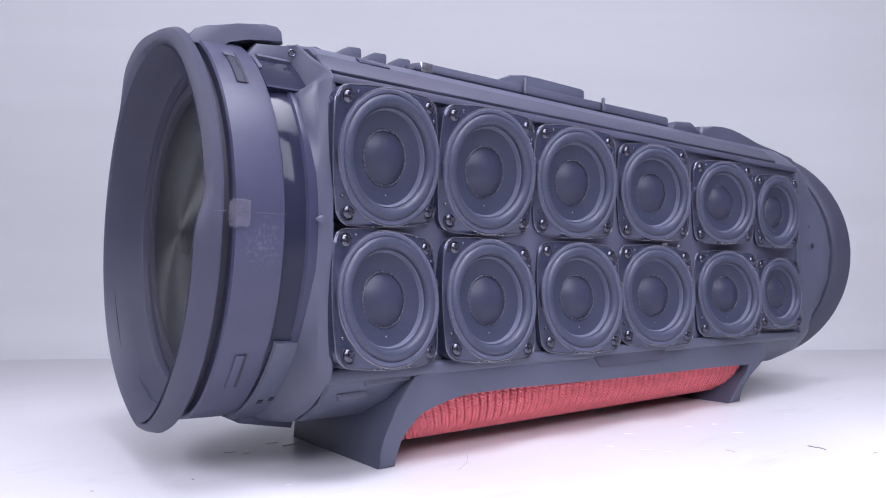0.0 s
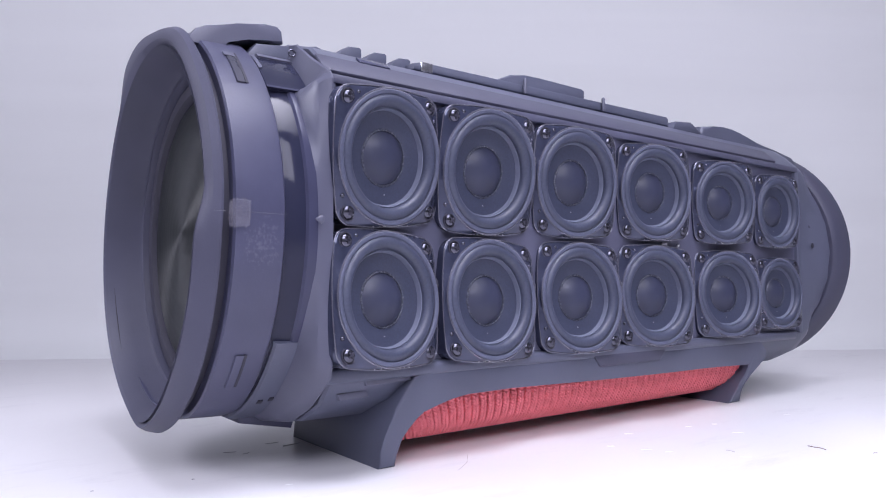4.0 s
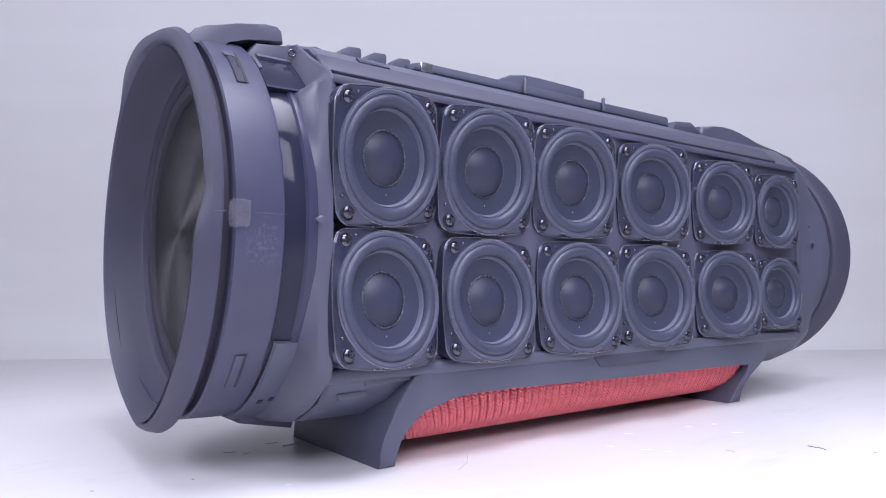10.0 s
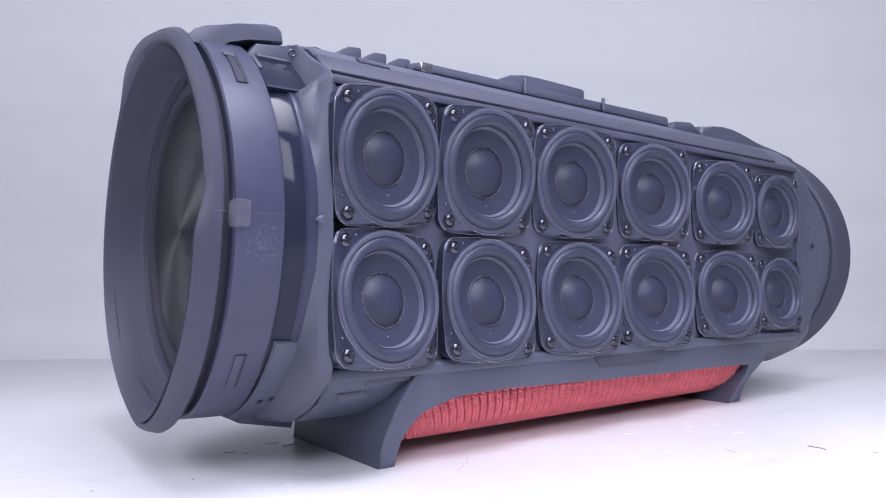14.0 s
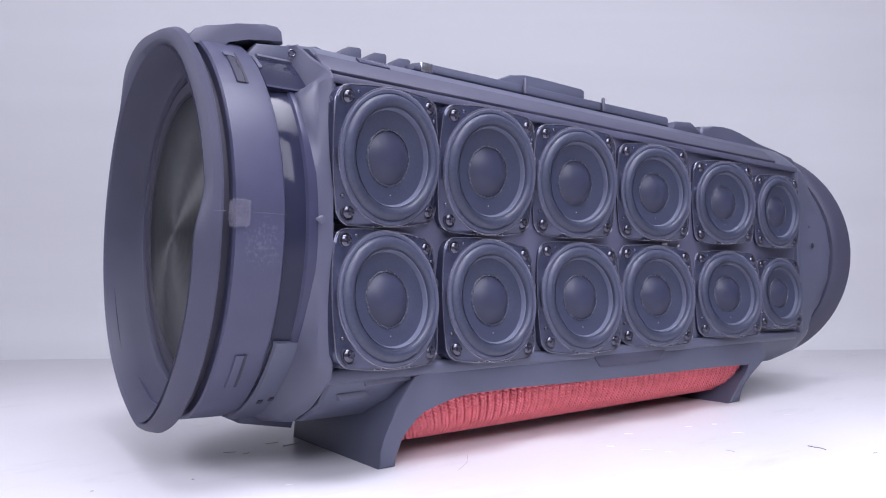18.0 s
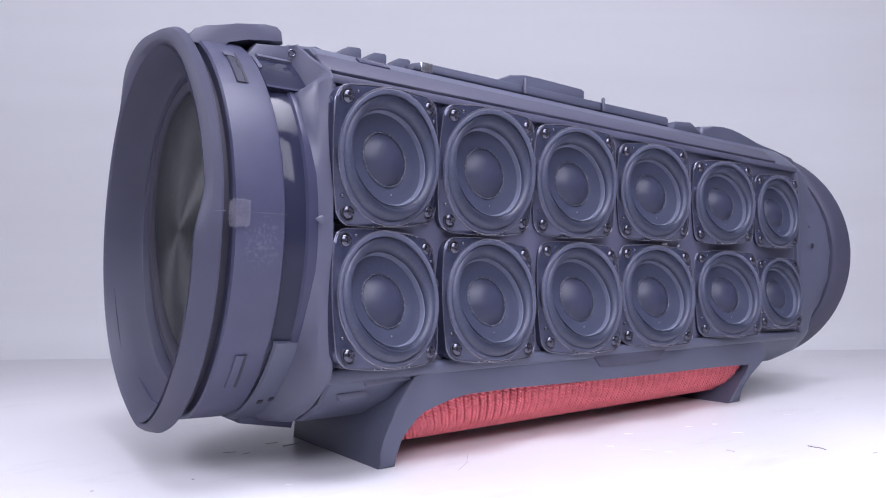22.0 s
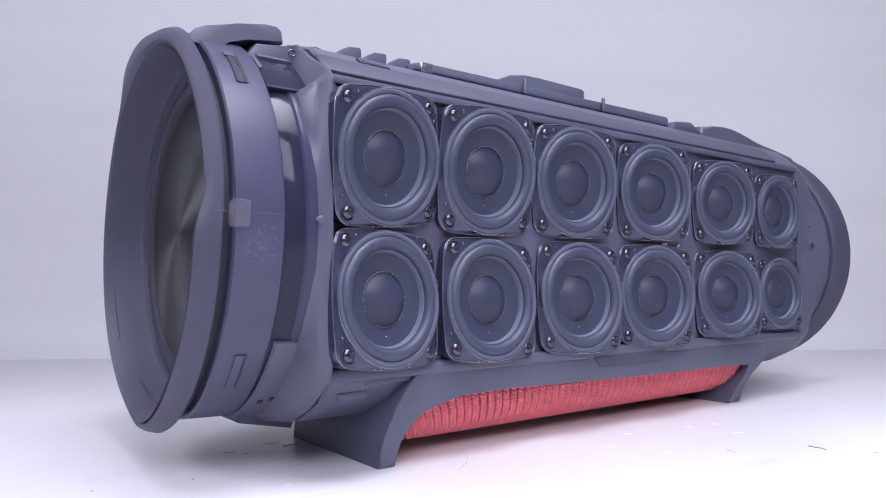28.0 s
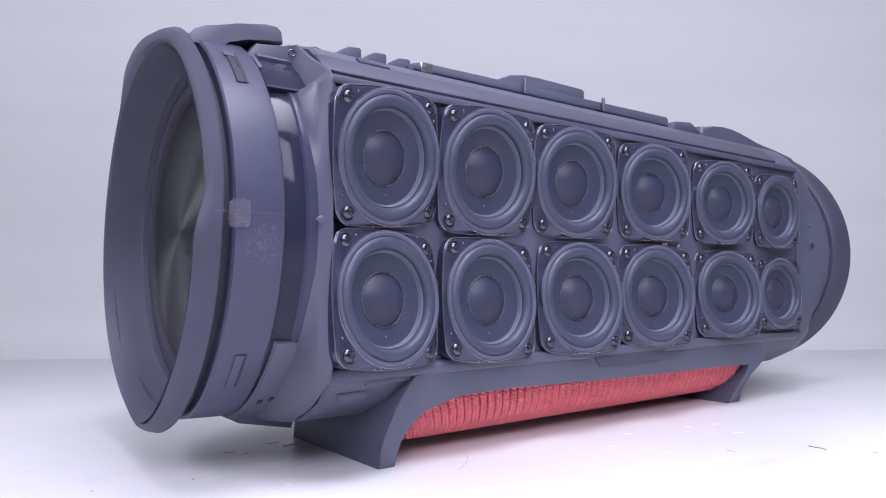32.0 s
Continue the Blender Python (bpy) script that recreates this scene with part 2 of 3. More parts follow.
# the drivers, each mounted a little askew: x, y, z, turn, nod and lean in degrees, size
TOP_ROW = ((0.0852, -0.0922, 0.1500, 10.2, 5.3, -4.4, 1.027), (0.1518, -0.0880, 0.1502, 2.3, 6.1, -1.4, 1.062), (0.2214, -0.0877, 0.1506, -3.4, 4.0, -0.6, 1.037),
           (0.2964, -0.0892, 0.1504, -8.5, 1.9, -1.0, 0.997), (0.3776, -0.0904, 0.1491, -11.3, 1.5, -0.4, 0.942), (0.4584, -0.0882, 0.1477, -5.1, 1.8, -0.7, 0.913))
LOW_ROW = ((0.0847, -0.0922, 0.0826, 10.3, -5.1, 2.3, 1.018), (0.1527, -0.0880, 0.0812, 2.7, -4.6, 2.7, 1.024), (0.2241, -0.0877, 0.0817, -4.0, -3.5, 1.5, 1.031),
           (0.2964, -0.0892, 0.0820, -8.5, -2.1, 1.9, 1.034), (0.3803, -0.0904, 0.0823, -12.6, -3.4, 0.8, 0.983), (0.4584, -0.0882, 0.0822, -6.5, -2.3, 0.7, 0.875))
BOARD_Y = -0.0828


def build_housing():
    near = tube(SECTION, [(0.0572, 0.99, 0, 0.1), (0.0588, 1.0, 0, 0.1), (0.0600, 1.0, 0, 0.1)])
    part("housing_neck", near, PLASTIC, speaker, "dark grey moulded near end of the housing", angle=25)
    part("panel_edge_far", box(0.4950, 0.5010, -0.0858, -0.074, 0.0495, 0.1840, 0.0008), PLASTIC, speaker)
    part("housing", tube(HOLLOW, [(0.0600, 1.0, 0, 0.1), (0.4990, 1.0, 0, 0.1)]), PLASTIC, speaker, "dark grey moulded housing", angle=25)
    far = tube(SECTION, [(0.4990, 1.0, 0, 0.1), (0.508, 1.0, 0.06, 0.097), (0.516, 1.0, 0.25, 0.097), (0.525, 1.0, 0.60, 0.0960), (0.532, 1.0, 0.92, 0.0952), (0.5390, 1.0, 1.0, 0.0944)])
    part("housing_tail", far, PLASTIC, speaker, "dark grey rounded far end of the housing", angle=60)
    # front board that carries the drivers, sunk a little into a raised surround
    for row, z0, z1 in ((TOP_ROW, 0.1170, 0.1835), (LOW_ROW, 0.0500, 0.1170)):
        cuts = [0.0600] + [(a[0] + b[0]) / 2 for a, b in zip(row, row[1:])] + [0.4990]
        for (cx, cy, cz, turn, nod, lean, size), x0, x1 in zip(row, cuts, cuts[1:]):
            board = bmesh.new()
            n = 48
            angles = [2 * math.pi * (i + 0.5) / n for i in range(n)]
            corner = {min(range(n), key=lambda i: abs((angles[i] - math.atan2(pz - cz, px - cx) + math.pi) % (2 * math.pi) - math.pi)): (px, pz) for px in (x0, x1) for pz in (z0, z1)}
            rings = []
            for y, inside in ((BOARD_Y + 0.003, False), (BOARD_Y, False), (BOARD_Y, True), (BOARD_Y + 0.003, True)):
                ring = []
                for i in range(n):
                    a = angles[i]
                    ca, sa = math.cos(a), math.sin(a)
                    if inside:
                        x, z = cx + 0.0280 * size * ca, cz + 0.0280 * size * sa
                    else:
                        k = min(((x1 - cx) if ca > 0 else (cx - x0)) / abs(ca), ((z1 - cz) if sa > 0 else (cz - z0)) / abs(sa))
                        x, z = corner.get(i, (cx + k * ca, cz + k * sa))
                    ring.append(board.verts.new((x, y, z)))
                rings.append(ring)
            for r0, r1 in zip(rings[1:], rings[2:]):
                for i in range(n):
                    board.faces.new((r0[i], r0[(i + 1) % n], r1[(i + 1) % n], r1[i]))
            part("board_panel", board, FELT, speaker, "dark brownish board round a driver")
    part("panel_edge_top", box(0.0545, 0.4990, -0.0862, -0.0740, 0.1835, 0.1880, 0.0008), FELT, speaker)
    trim = part("trim_strip", box(0.0540, 0.4640, -0.0072, 0.0072, -0.0012, 0.0012, 0.0008), RIM, speaker, "smooth sloping trim above the drivers")
    trim.matrix_basis = pose(0, -0.0802, 0.1937, 45, 0, 0)
    lip = prism([(0.0541, 0.0440), (0.4860, 0.0440), (0.4900, 0.0512), (0.0541, 0.0512)], -0.0878, -0.074, 0.0030, 4)
    part("panel_edge_bottom", lip, PLASTIC, speaker, "rounded lower edge of the driver panel")


def build_near_end():
    c = (0, 0, ZC)

    def swell(d, mid, wide):
        return math.exp(-(((d - mid + 180) % 360 - 180) / wide) ** 2)

    def wave(a, x, r):
        """The lip: pushed forward along the lower near side, and bulged at one upper corner."""
        d = math.degrees(a)
        d = d - 360 if d > 180 else d
        w = max(0.0, 1 - abs(r - 0.0935) / 0.0075) if x < 0.0165 else 0.0
        near = w * smoothstep(0.010, -0.001, x)
        low = smoothstep(10, -7, d) * smoothstep(-110, -70, d)
        dr = -0.005 * smoothstep(80, 40, abs(d)) - 0.0015 * swell(d, 155, 20) + 0.0045 * swell(d, -150, 30) + 0.003 * swell(d, -95, 25)
        corner = 0.0022 * swell(d, 66, 16) * smoothstep(0.0940, 0.0972, r) * smoothstep(0.0036, 0.0018, x)
        corner += 0.0135 * swell(d, 118, 24 if d < 118 else 9) * smoothstep(0.0940, 0.0972, r) * smoothstep(0.0036, 0.0018, x)
        return x - 0.0052 * low * w, r + dr * near + corner

    rim = [(0.0037, 0.0972), (0.0037, 0.0985), (0.0033, 0.0998), (0.0024, 0.1001), (-0.0002, 0.0986), (-0.0012, 0.0968), (-0.0018, 0.0955), (-0.0017, 0.0951),
           (0.0004, 0.0930), (0.0012, 0.0924)]
    part("end_rim", lathe(rim, "X", 200, c, wave, close=True), RIM, speaker, "matte wavy-edged end rim", angle=24)
    # split from the rim to carry a darker colour as the inner shade
    funnel = [(0.0025, 0.0925), (-0.0010, 0.0924), (0.0030, 0.0908), (0.0100, 0.0882), (0.0166, 0.0858), (0.0176, 0.0850), (0.0180, 0.0835), (0.0240, 0.0815), (0.0260, 0.0815), (0.0260, 0.0925)]
    part("funnel", lathe(funnel, "X", 200, c, wave, close=True), RUBBER_AND_SHADE, speaker, "sloping inner face of the rim, shade put into its colour", angle=28)
    # groove floor coloured dark, so its shade doesn't depend on the lamps
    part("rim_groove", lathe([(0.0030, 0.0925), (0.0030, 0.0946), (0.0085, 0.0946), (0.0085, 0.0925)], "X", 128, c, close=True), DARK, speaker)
    band = [(0.0070, 0.0940), (0.0070, 0.0988), (0.0078, 0.0999), (0.0265, 0.1005), (0.0284, 0.1001), (0.0292, 0.0990), (0.0292, 0.0940)]
    
    def flat(a, x, r):
        """The underside is flattened."""
        d = math.degrees(a)
        d = d - 360 if d > 180 else d
        return x, r - (0.0050 * smoothstep(-52, -80, d) * smoothstep(-150, -110, d) if r > 0.0925 else 0.0)

    part("band", lathe(band, "X", 160, c, flat, close=True), BAND, speaker, "satin dark band, scuffed near the tape", angle=30)
    gl = [(0.0285, 0.090), (0.0285, 0.0946), (0.0305, 0.0956), (0.0330, 0.0963), (0.0360, 0.0968), (0.0385, 0.0970), (0.0400, 0.0970), (0.0400, 0.090)]
    part("gloss_ring", lathe(gl, "X", 160, c, flat, close=True), GLOSS, speaker, "glossy black ring with bright reflections", angle=30)
    sh = [(0.0398, 0.090), (0.0398, 0.0970), (0.0408, 0.0980), (0.0440, 0.0983), (0.0452, 0.0980), (0.0452, 0.090)]
    part("sheen_ring", lathe(sh, "X", 160, c, flat, close=True), SHEEN, speaker, "smooth shiny grey ring", angle=30)
    # the collar turns from the round ring into the boxy front of the housing
    box_half = [(0.0, 0.2130), (-0.0400, 0.2125), (-0.0580, 0.2085), (-0.0760, 0.1965), (-0.0930, 0.1868), (-0.0958, 0.1835), (-0.0958, 0.0495), (-0.0930, 0.0462), (-0.0760, 0.0330), (-0.0550, 0.0232), (-0.0300, 0.0200), (0.0, 0.0190)]
    outline = [Vector((y, z - ZC)) for y, z in box_half] + [Vector((-y, z - ZC)) for y, z in box_half[-2:0:-1]]

    def boxy(a):
        d = Vector((-math.cos(a), math.sin(a)))
        best = 0.1
        for p, q in zip(outline, outline[1:] + outline[:1]):
            e = q - p
            det = d.x * e.y - d.y * e.x
            if abs(det) > 1e-9:
                t, k = (p.x * e.y - p.y * e.x) / det, (p.x * d.y - p.y * d.x) / det
                if t > 0 and -1e-6 <= k <= 1 + 1e-6:
                    best = t
        return best

    shares = {0.0430: 0.0, 0.0440: 0.12, 0.0462: 0.5, 0.0476: 0.72, 0.0482: 0.76, 0.0500: 0.9, 0.0528: 1.0, 0.0536: 0.99}

    def flare(a, x, r):
        if x not in shares:
            return flat(a, x, r)
        d = math.degrees(a)
        late = smoothstep(35, 41, d) * smoothstep(96, 72, d)
        share = shares[x] * (1 - late) + smoothstep(0.0495, 0.0534, x) * late
        return x, r + (boxy(a) - r) * share

    prof = [(0.0425, 0.0900), (0.0430, 0.0978)] + [(x, 0.0978) for x in list(shares)[1:]] + [(0.0537, 0.0800)]
    part("collar", lathe(prof, "X", 200, c, flare), COLLAR, speaker, "pale collar flaring into the boxy housing", angle=24)
    # glossy clips over the ring, each with a bright chamfer along its near edge
    for lo, hi in ((38.5, 55), (-74, -33), (124, 142), (-142, -118)):
        x0 = 0.0288 if lo > 0 else 0.0322
        r = 0.0990 if lo > 0 else 0.0986
        body = [(x0, 0.092), (x0, r - 0.0012), (x0 + 0.0012, r - 0.0002), (x0 + 0.003, r), (0.0500, r + 0.0003), (0.0508, r - 0.0006), (0.0508, 0.092)]
        clip = lathe(body, "X", 12, c, close=True, arc=(radians(lo), radians(hi)))
        bmesh.ops.holes_fill(clip, edges=[e for e in clip.edges if e.is_boundary])
        clip = part("clip", clip, GLOSS if lo > 0 else PLASTIC, speaker, "smooth glossy clip plate across the ring" if lo > 0 else "smooth dark clip plate across the ring", angle=30)
        if lo > 0:
            edge = lathe([(x0 + 0.0004, 0.0955), (x0 + 0.0010, 0.0994), (x0 + 0.0026, 0.0998), (x0 + 0.0034, 0.0955)], "X", 12, c, close=True, arc=(radians(lo if lo > 90 else hi - 8), radians(lo + 8 if lo > 90 else hi)))
            bmesh.ops.holes_fill(edge, edges=[e for e in edge.edges if e.is_boundary])
            part("clip_chamfer", edge, COLLAR, clip, "pale chamfered edge", angle=30)
            a = hi if lo < 90 else lo
            ledge = lathe([(0.0330, 0.0980), (0.0330, 0.1002), (0.0505, 0.1002), (0.0505, 0.0980)], "X", 4, c, close=True, arc=(radians(a - 0.8), radians(a + 1.2)))
            bmesh.ops.holes_fill(ledge, edges=[e for e in ledge.edges if e.is_boundary])
            part("clip_ledge", ledge, COLLAR, clip, angle=30)
            a = lo if lo < 90 else hi
            ledge = lathe([(0.0296, 0.0975), (0.0296, 0.0993), (0.0506, 0.0996), (0.0506, 0.0975)], "X", 4, c, close=True, arc=(radians(a - 0.3), radians(a + 0.5)))
            part("clip_seam", ledge, SHEEN, clip, angle=30)
    # notches are small dark blocks, with their shade in the colour
    for a, x in ((-57, 0.0375), (-56, 0.0425)):
        part("notch", box(-0.0012, 0.0012, -0.0004, 0.0006, -0.0016, 0.0016, 0.0002), DARK, speaker).matrix_basis = pose(x, -0.0988 * math.cos(radians(a)), ZC + 0.0988 * math.sin(radians(a)), -a, 0, 0)
    plate = prism([(0.0350, 0.0262), (0.0370, 0.0207), (0.0650, 0.0150), (0.0680, 0.0250), (0.0560, 0.0330)], -0.0300, 0.0300, 0.0006)
    part("clip", plate, BAND, speaker, "flat dark plate under the ring", angle=30)
    # slots on the band; the shade inside each is a raised dark strip
    for lo, hi in ((37, 51), (-46, -35), (129, 143), (-144, -131)):
        slot = lathe([(0.0148, 0.0985), (0.0148, 0.1006), (0.0152, 0.10085), (0.0186, 0.10085), (0.0188, 0.0990)], "X", 8, c, arc=(radians(lo), radians(hi)))
        slot = part("slot", slot, CLIP if lo > 0 else BAND, speaker, angle=30)
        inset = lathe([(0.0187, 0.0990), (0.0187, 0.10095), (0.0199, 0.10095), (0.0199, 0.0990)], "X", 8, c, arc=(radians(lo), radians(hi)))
        part("slot_shade", inset, DARK, slot, "dark strip for the shade in the slot", angle=30)
        if lo > 0:
            a = hi if lo < 90 else lo
            tip = lathe([(0.0140, 0.0990), (0.0140, 0.1010), (0.0190, 0.1010), (0.0190, 0.0990)], "X", 4, c, arc=(radians(a - 2.2), radians(a)))
            part("slot_tip", tip, COLLAR, slot, "pale end of the slot", angle=30)
    tape = bmesh.new()
    rng = random.Random(3)
    nx, na = 14, 12
    grid = [[None] * na for _ in range(nx)]
    for i in range(nx):
        for j in range(na):
            edge = 2.6 if i in (0, nx - 1) or j in (0, na - 1) else 0.8
            x = 0.0044 + 0.0092 * i / (nx - 1) + edge * rng.uniform(-0.0003, 0.0003)
            a = radians(-2.7 + 6.6 * j / (na - 1) + edge * rng.uniform(-0.2, 0.2))
            u, v = 2 * i / (nx - 1) - 1, 2 * j / (na - 1) - 1
            x -= 0.0005 * u * v * v * abs(v)
            a -= radians(0.3) * v * u * u * abs(u)
            r = 0.1009 + rng.uniform(0, 0.0007)
            grid[i][j] = tape.verts.new((x, -r * math.cos(a), ZC + r * math.sin(a)))
    for i in range(nx - 1):
        for j in range(na - 1):
            tape.faces.new((grid[i][j], grid[i + 1][j], grid[i + 1][j + 1], grid[i][j + 1]))
    bmesh.ops.solidify(tape, geom=tape.faces[:], thickness=0.0003)
    part("tape_scrap", tape, TAPE, speaker, "crumpled scrap of clear tape")
    for x0, x1, r in ((-0.0010, 0.0036, 0.1003), (0.0128, 0.0290, 0.1007)):
        line = lathe([(x0, r - 0.0012), (x0, r), (x1, r), (x1, r - 0.0012)], "X", 2, c, arc=(radians(0.75), radians(0.95)))
        part("tape_edge", line, TAPE, speaker, "thin pale edge line of clear tape")
    dab = bmesh.new()
    bmesh.ops.create_icosphere(dab, subdivisions=2, radius=0.0022)
    for v in dab.verts:
        v.co = Vector((v.co.x * 1.0, v.co.y * 0.35, v.co.z * (0.8 + 0.3 * math.sin(900 * v.co.x))))
    part("glue_dab", dab, COLLAR, speaker, "small grey dab of glue").location = (0.0455, -0.0990, ZC + 0.0006)
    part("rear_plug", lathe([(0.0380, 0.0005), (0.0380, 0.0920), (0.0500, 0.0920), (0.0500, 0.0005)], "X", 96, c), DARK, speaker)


def build_radiator():
    c = (0.0, 0, 0)
    prof = [(0.0240, 0.0722), (0.0222, 0.0712)]
    for i in range(41):
        r = 0.0705 * (1 - i / 40) + 0.0001
        prof.append((0.0150 + 0.0068 * (r / 0.0705) ** 2 + 0.00004 * math.sin(2 * math.pi * r / 0.0060), r))
    cone = part("radiator_cone", lathe(prof, "X", 144, c), SPUN, speaker, "glossy spun black radiator cone", angle=80)
    cone.location = (0, 0, ZC)
    sur = part("radiator_surround", lathe([(0.0260, 0.0818), (0.0225, 0.0815), (0.0200, 0.0798), (0.0192, 0.0770), (0.0200, 0.0740), (0.0225, 0.0722), (0.0270, 0.0716)],
                                          "X", 128, c), DARK, speaker, "dark rubber roll")
    sur.location = (0, 0, ZC)
    return cone, sur


def build_far_end():
    c = (0, 0, ZC)
    prof = [(0.5100, 0.070), (0.5100, 0.0780), (0.5160, 0.0790), (0.5380, 0.0800), (0.5440, 0.0830), (0.5440, 0.070)]
    part("far_end_cone", lathe(prof, "X", 160, c, close=True), RIM, speaker, "dark flared far end", angle=30)
    prof = [(0.5350, 0.070), (0.5350, 0.0966), (0.5362, 0.0980), (0.5400, 0.0995), (0.5460, 0.1010), (0.5520, 0.1019), (0.5570, 0.1018), (0.5605, 0.0990), (0.5610, 0.070)]
    part("far_end_rim", lathe(prof, "X", 160, (0, 0, ZC + 0.0008), close=True), RUBBER_AND_SHADE, speaker, "black rubber rim of the far end", angle=30)
    for a in (14, 3):
        part("dimple", lathe([(0.0, 0.0022), (-0.0006, 0.0020), (-0.0008, 0.0010), (-0.0006, 0.0001)], "Y", 14), DARK, speaker).matrix_basis = (
            pose(0.5150, -0.0892 * math.cos(radians(a)), ZC + 0.0892 * math.sin(radians(a)), -a, 0, 0))
    part("far_end_plug", lathe([(0.5450, 0.0005), (0.5450, 0.0720), (0.5560, 0.0720), (0.5560, 0.0005)], "X", 64, c), PLASTIC, speaker)


def build_base():
    """Sled under the housing: a long arch with a foot at each end, drawn in x and z; its front swells towards the top."""
    inner = [(0.0970, 0.0), (0.0985, 0.0080), (0.1002, 0.0134), (0.1015, 0.0178), (0.1060, 0.0233), (0.1111, 0.0257), (0.1195, 0.0284), (0.1285, 0.0308), (0.1392, 0.0322), (0.1708, 0.0325),
             (0.2417, 0.0308), (0.3115, 0.0298), (0.3580, 0.0296), (0.4164, 0.0296), (0.4175, 0.0280), (0.4119, 0.0186), (0.3960, 0.0)]
    outer = [(0.4107, 0.0), (0.4130, 0.0088), (0.4157, 0.0151), (0.4213, 0.0206), (0.4325, 0.0273), (0.4417, 0.0323), (0.4400, 0.0380), (0.4300, 0.0462), (0.1080, 0.0462), (0.1043, 0.0438), (0.0993, 0.0382),
             (0.0940, 0.0290), (0.0912, 0.0205), (0.0895, 0.0150), (0.0884, 0.0085), (0.0876, 0.0)]
    bm = prism(inner + outer, -0.0800, 0.0160, 0.0014, 3)
    for v in bm.verts:
        if v.co.y < 0:
            v.co.y -= 0.0066 * smoothstep(0.004, 0.040, v.co.z)
    part("base", bm, PLASTIC, speaker, "dark grey arched base with two feet", angle=40)
    part("inset_strip", prism([(0.2420, 0.0392), (0.3010, 0.0392), (0.3090, 0.0468), (0.2350, 0.0468)], -0.0876, -0.0800, 0.0005), RIM, speaker, "thin dark inset strip")
    # moulded fins between the near foot and the housing
    for x0, x1, y, z in ((0.0660, 0.0800, -0.0800, 0.0385), (0.0780, 0.1020, -0.0842, 0.0450)):
        fin = prism([(x0, z - 0.0035), (x0 - 0.0015, z), (x1, z + 0.0006), (x1 + 0.002, z - 0.0030)], y, -0.050, 0.0005)
        part("fin", fin, COLLAR, speaker, "small moulded fin under the housing")
    part("edge_tab", box(0.0640, 0.0690, -0.0872, -0.0820, 0.0452, 0.0476, 0.0004), COLLAR, speaker)


def build_fabric():
    belly = [(-0.0765, 0.0360), (-0.0762, 0.0290), (-0.0738, 0.0220), (-0.0690, 0.0150), (-0.0610, 0.0094), (-0.0490, 0.0062), (-0.0300, 0.0058), (0.0200, 0.0058), (0.0200, 0.0360)]
    x0, x1 = 0.099, 0.430
    bm = bmesh.new()
    rings = [[bm.verts.new((x, y, z)) for y, z in belly] for x in (x0, x1)]
    for i in range(len(belly)):
        j = (i + 1) % len(belly)
        bm.faces.new((rings[0][i], rings[0][j], rings[1][j], rings[1][i]))
    bm.faces.new(rings[0])
    bm.faces.new(rings[1][::-1])
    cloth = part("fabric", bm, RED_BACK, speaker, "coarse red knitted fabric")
    # knitted loops in columns
    path = [Vector((0, y, z)) for y, z in belly[:7]]
    lens = [0.0]
    for a, b in zip(path, path[1:]):
        lens.append(lens[-1] + (b - a).length)

    def along(s):
        for i in range(len(path) - 1):
            if s <= lens[i + 1] or i == len(path) - 2:
                k = (s - lens[i]) / (lens[i + 1] - lens[i])
                t = (path[i + 1] - path[i]).normalized()
                return path[i].lerp(path[i + 1], k), t
    rng = random.Random(4)
    verts, faces = [], []
    pitch, step = 0.0058, 0.0021
    for c in range(-6, int((x1 - x0) / pitch) + 1):
        s = 0.0008
        while s < lens[-1]:
            p, t = along(s)
            nrm = Vector((0, t.z, -t.y))
            if nrm.y > 0:
                nrm = -nrm
            xc = x0 + (c + 0.5) * pitch
            lean = 0.12 + 0.55 * math.exp(-max(0.0, xc - x0) / 0.05)
            for side in (-1, 1):
                top = s < 0.0025
                x = xc + lean * s + side * pitch * (0.12 if top else 0.17)
                if not x0 - 0.001 < x < x1 + 0.001:
                    continue
                cx = Vector((x, p.y, p.z)) + nrm * (0.0012 if top else 0.0006)
                d1 = (t + Vector((lean - side * 0.85, 0, 0))).normalized()
                d2 = nrm.cross(d1).normalized()
                la, lb, lc = (0.0028 if top else 0.0020) * rng.uniform(0.96, 1.04), 0.00095, 0.0013
                base = len(verts)
                verts.append(tuple(cx - d1 * la))
                for k in (-0.55, 0.5):
                    for q in range(6):
                        a = q * math.pi / 3
                        verts.append(tuple(cx + d1 * la * k + d2 * lb * math.cos(a) + nrm * lc * math.sin(a)))
                verts.append(tuple(cx + d1 * la))
                for q in range(6):
                    r = (q + 1) % 6
                    faces.append((base, base + 1 + r, base + 1 + q))
                    faces.append((base + 1 + q, base + 1 + r, base + 7 + r, base + 7 + q))
                    faces.append((base + 13, base + 7 + q, base + 7 + r))
            s += step
    me = bpy.data.meshes.new("knit")
    me.from_pydata(verts, [], faces)
    me.materials.append(RED)
    for p in me.polygons:
        p.use_smooth = True
    ob = part("knit", me, None, cloth)
    tagged(ob, kind="stuff")


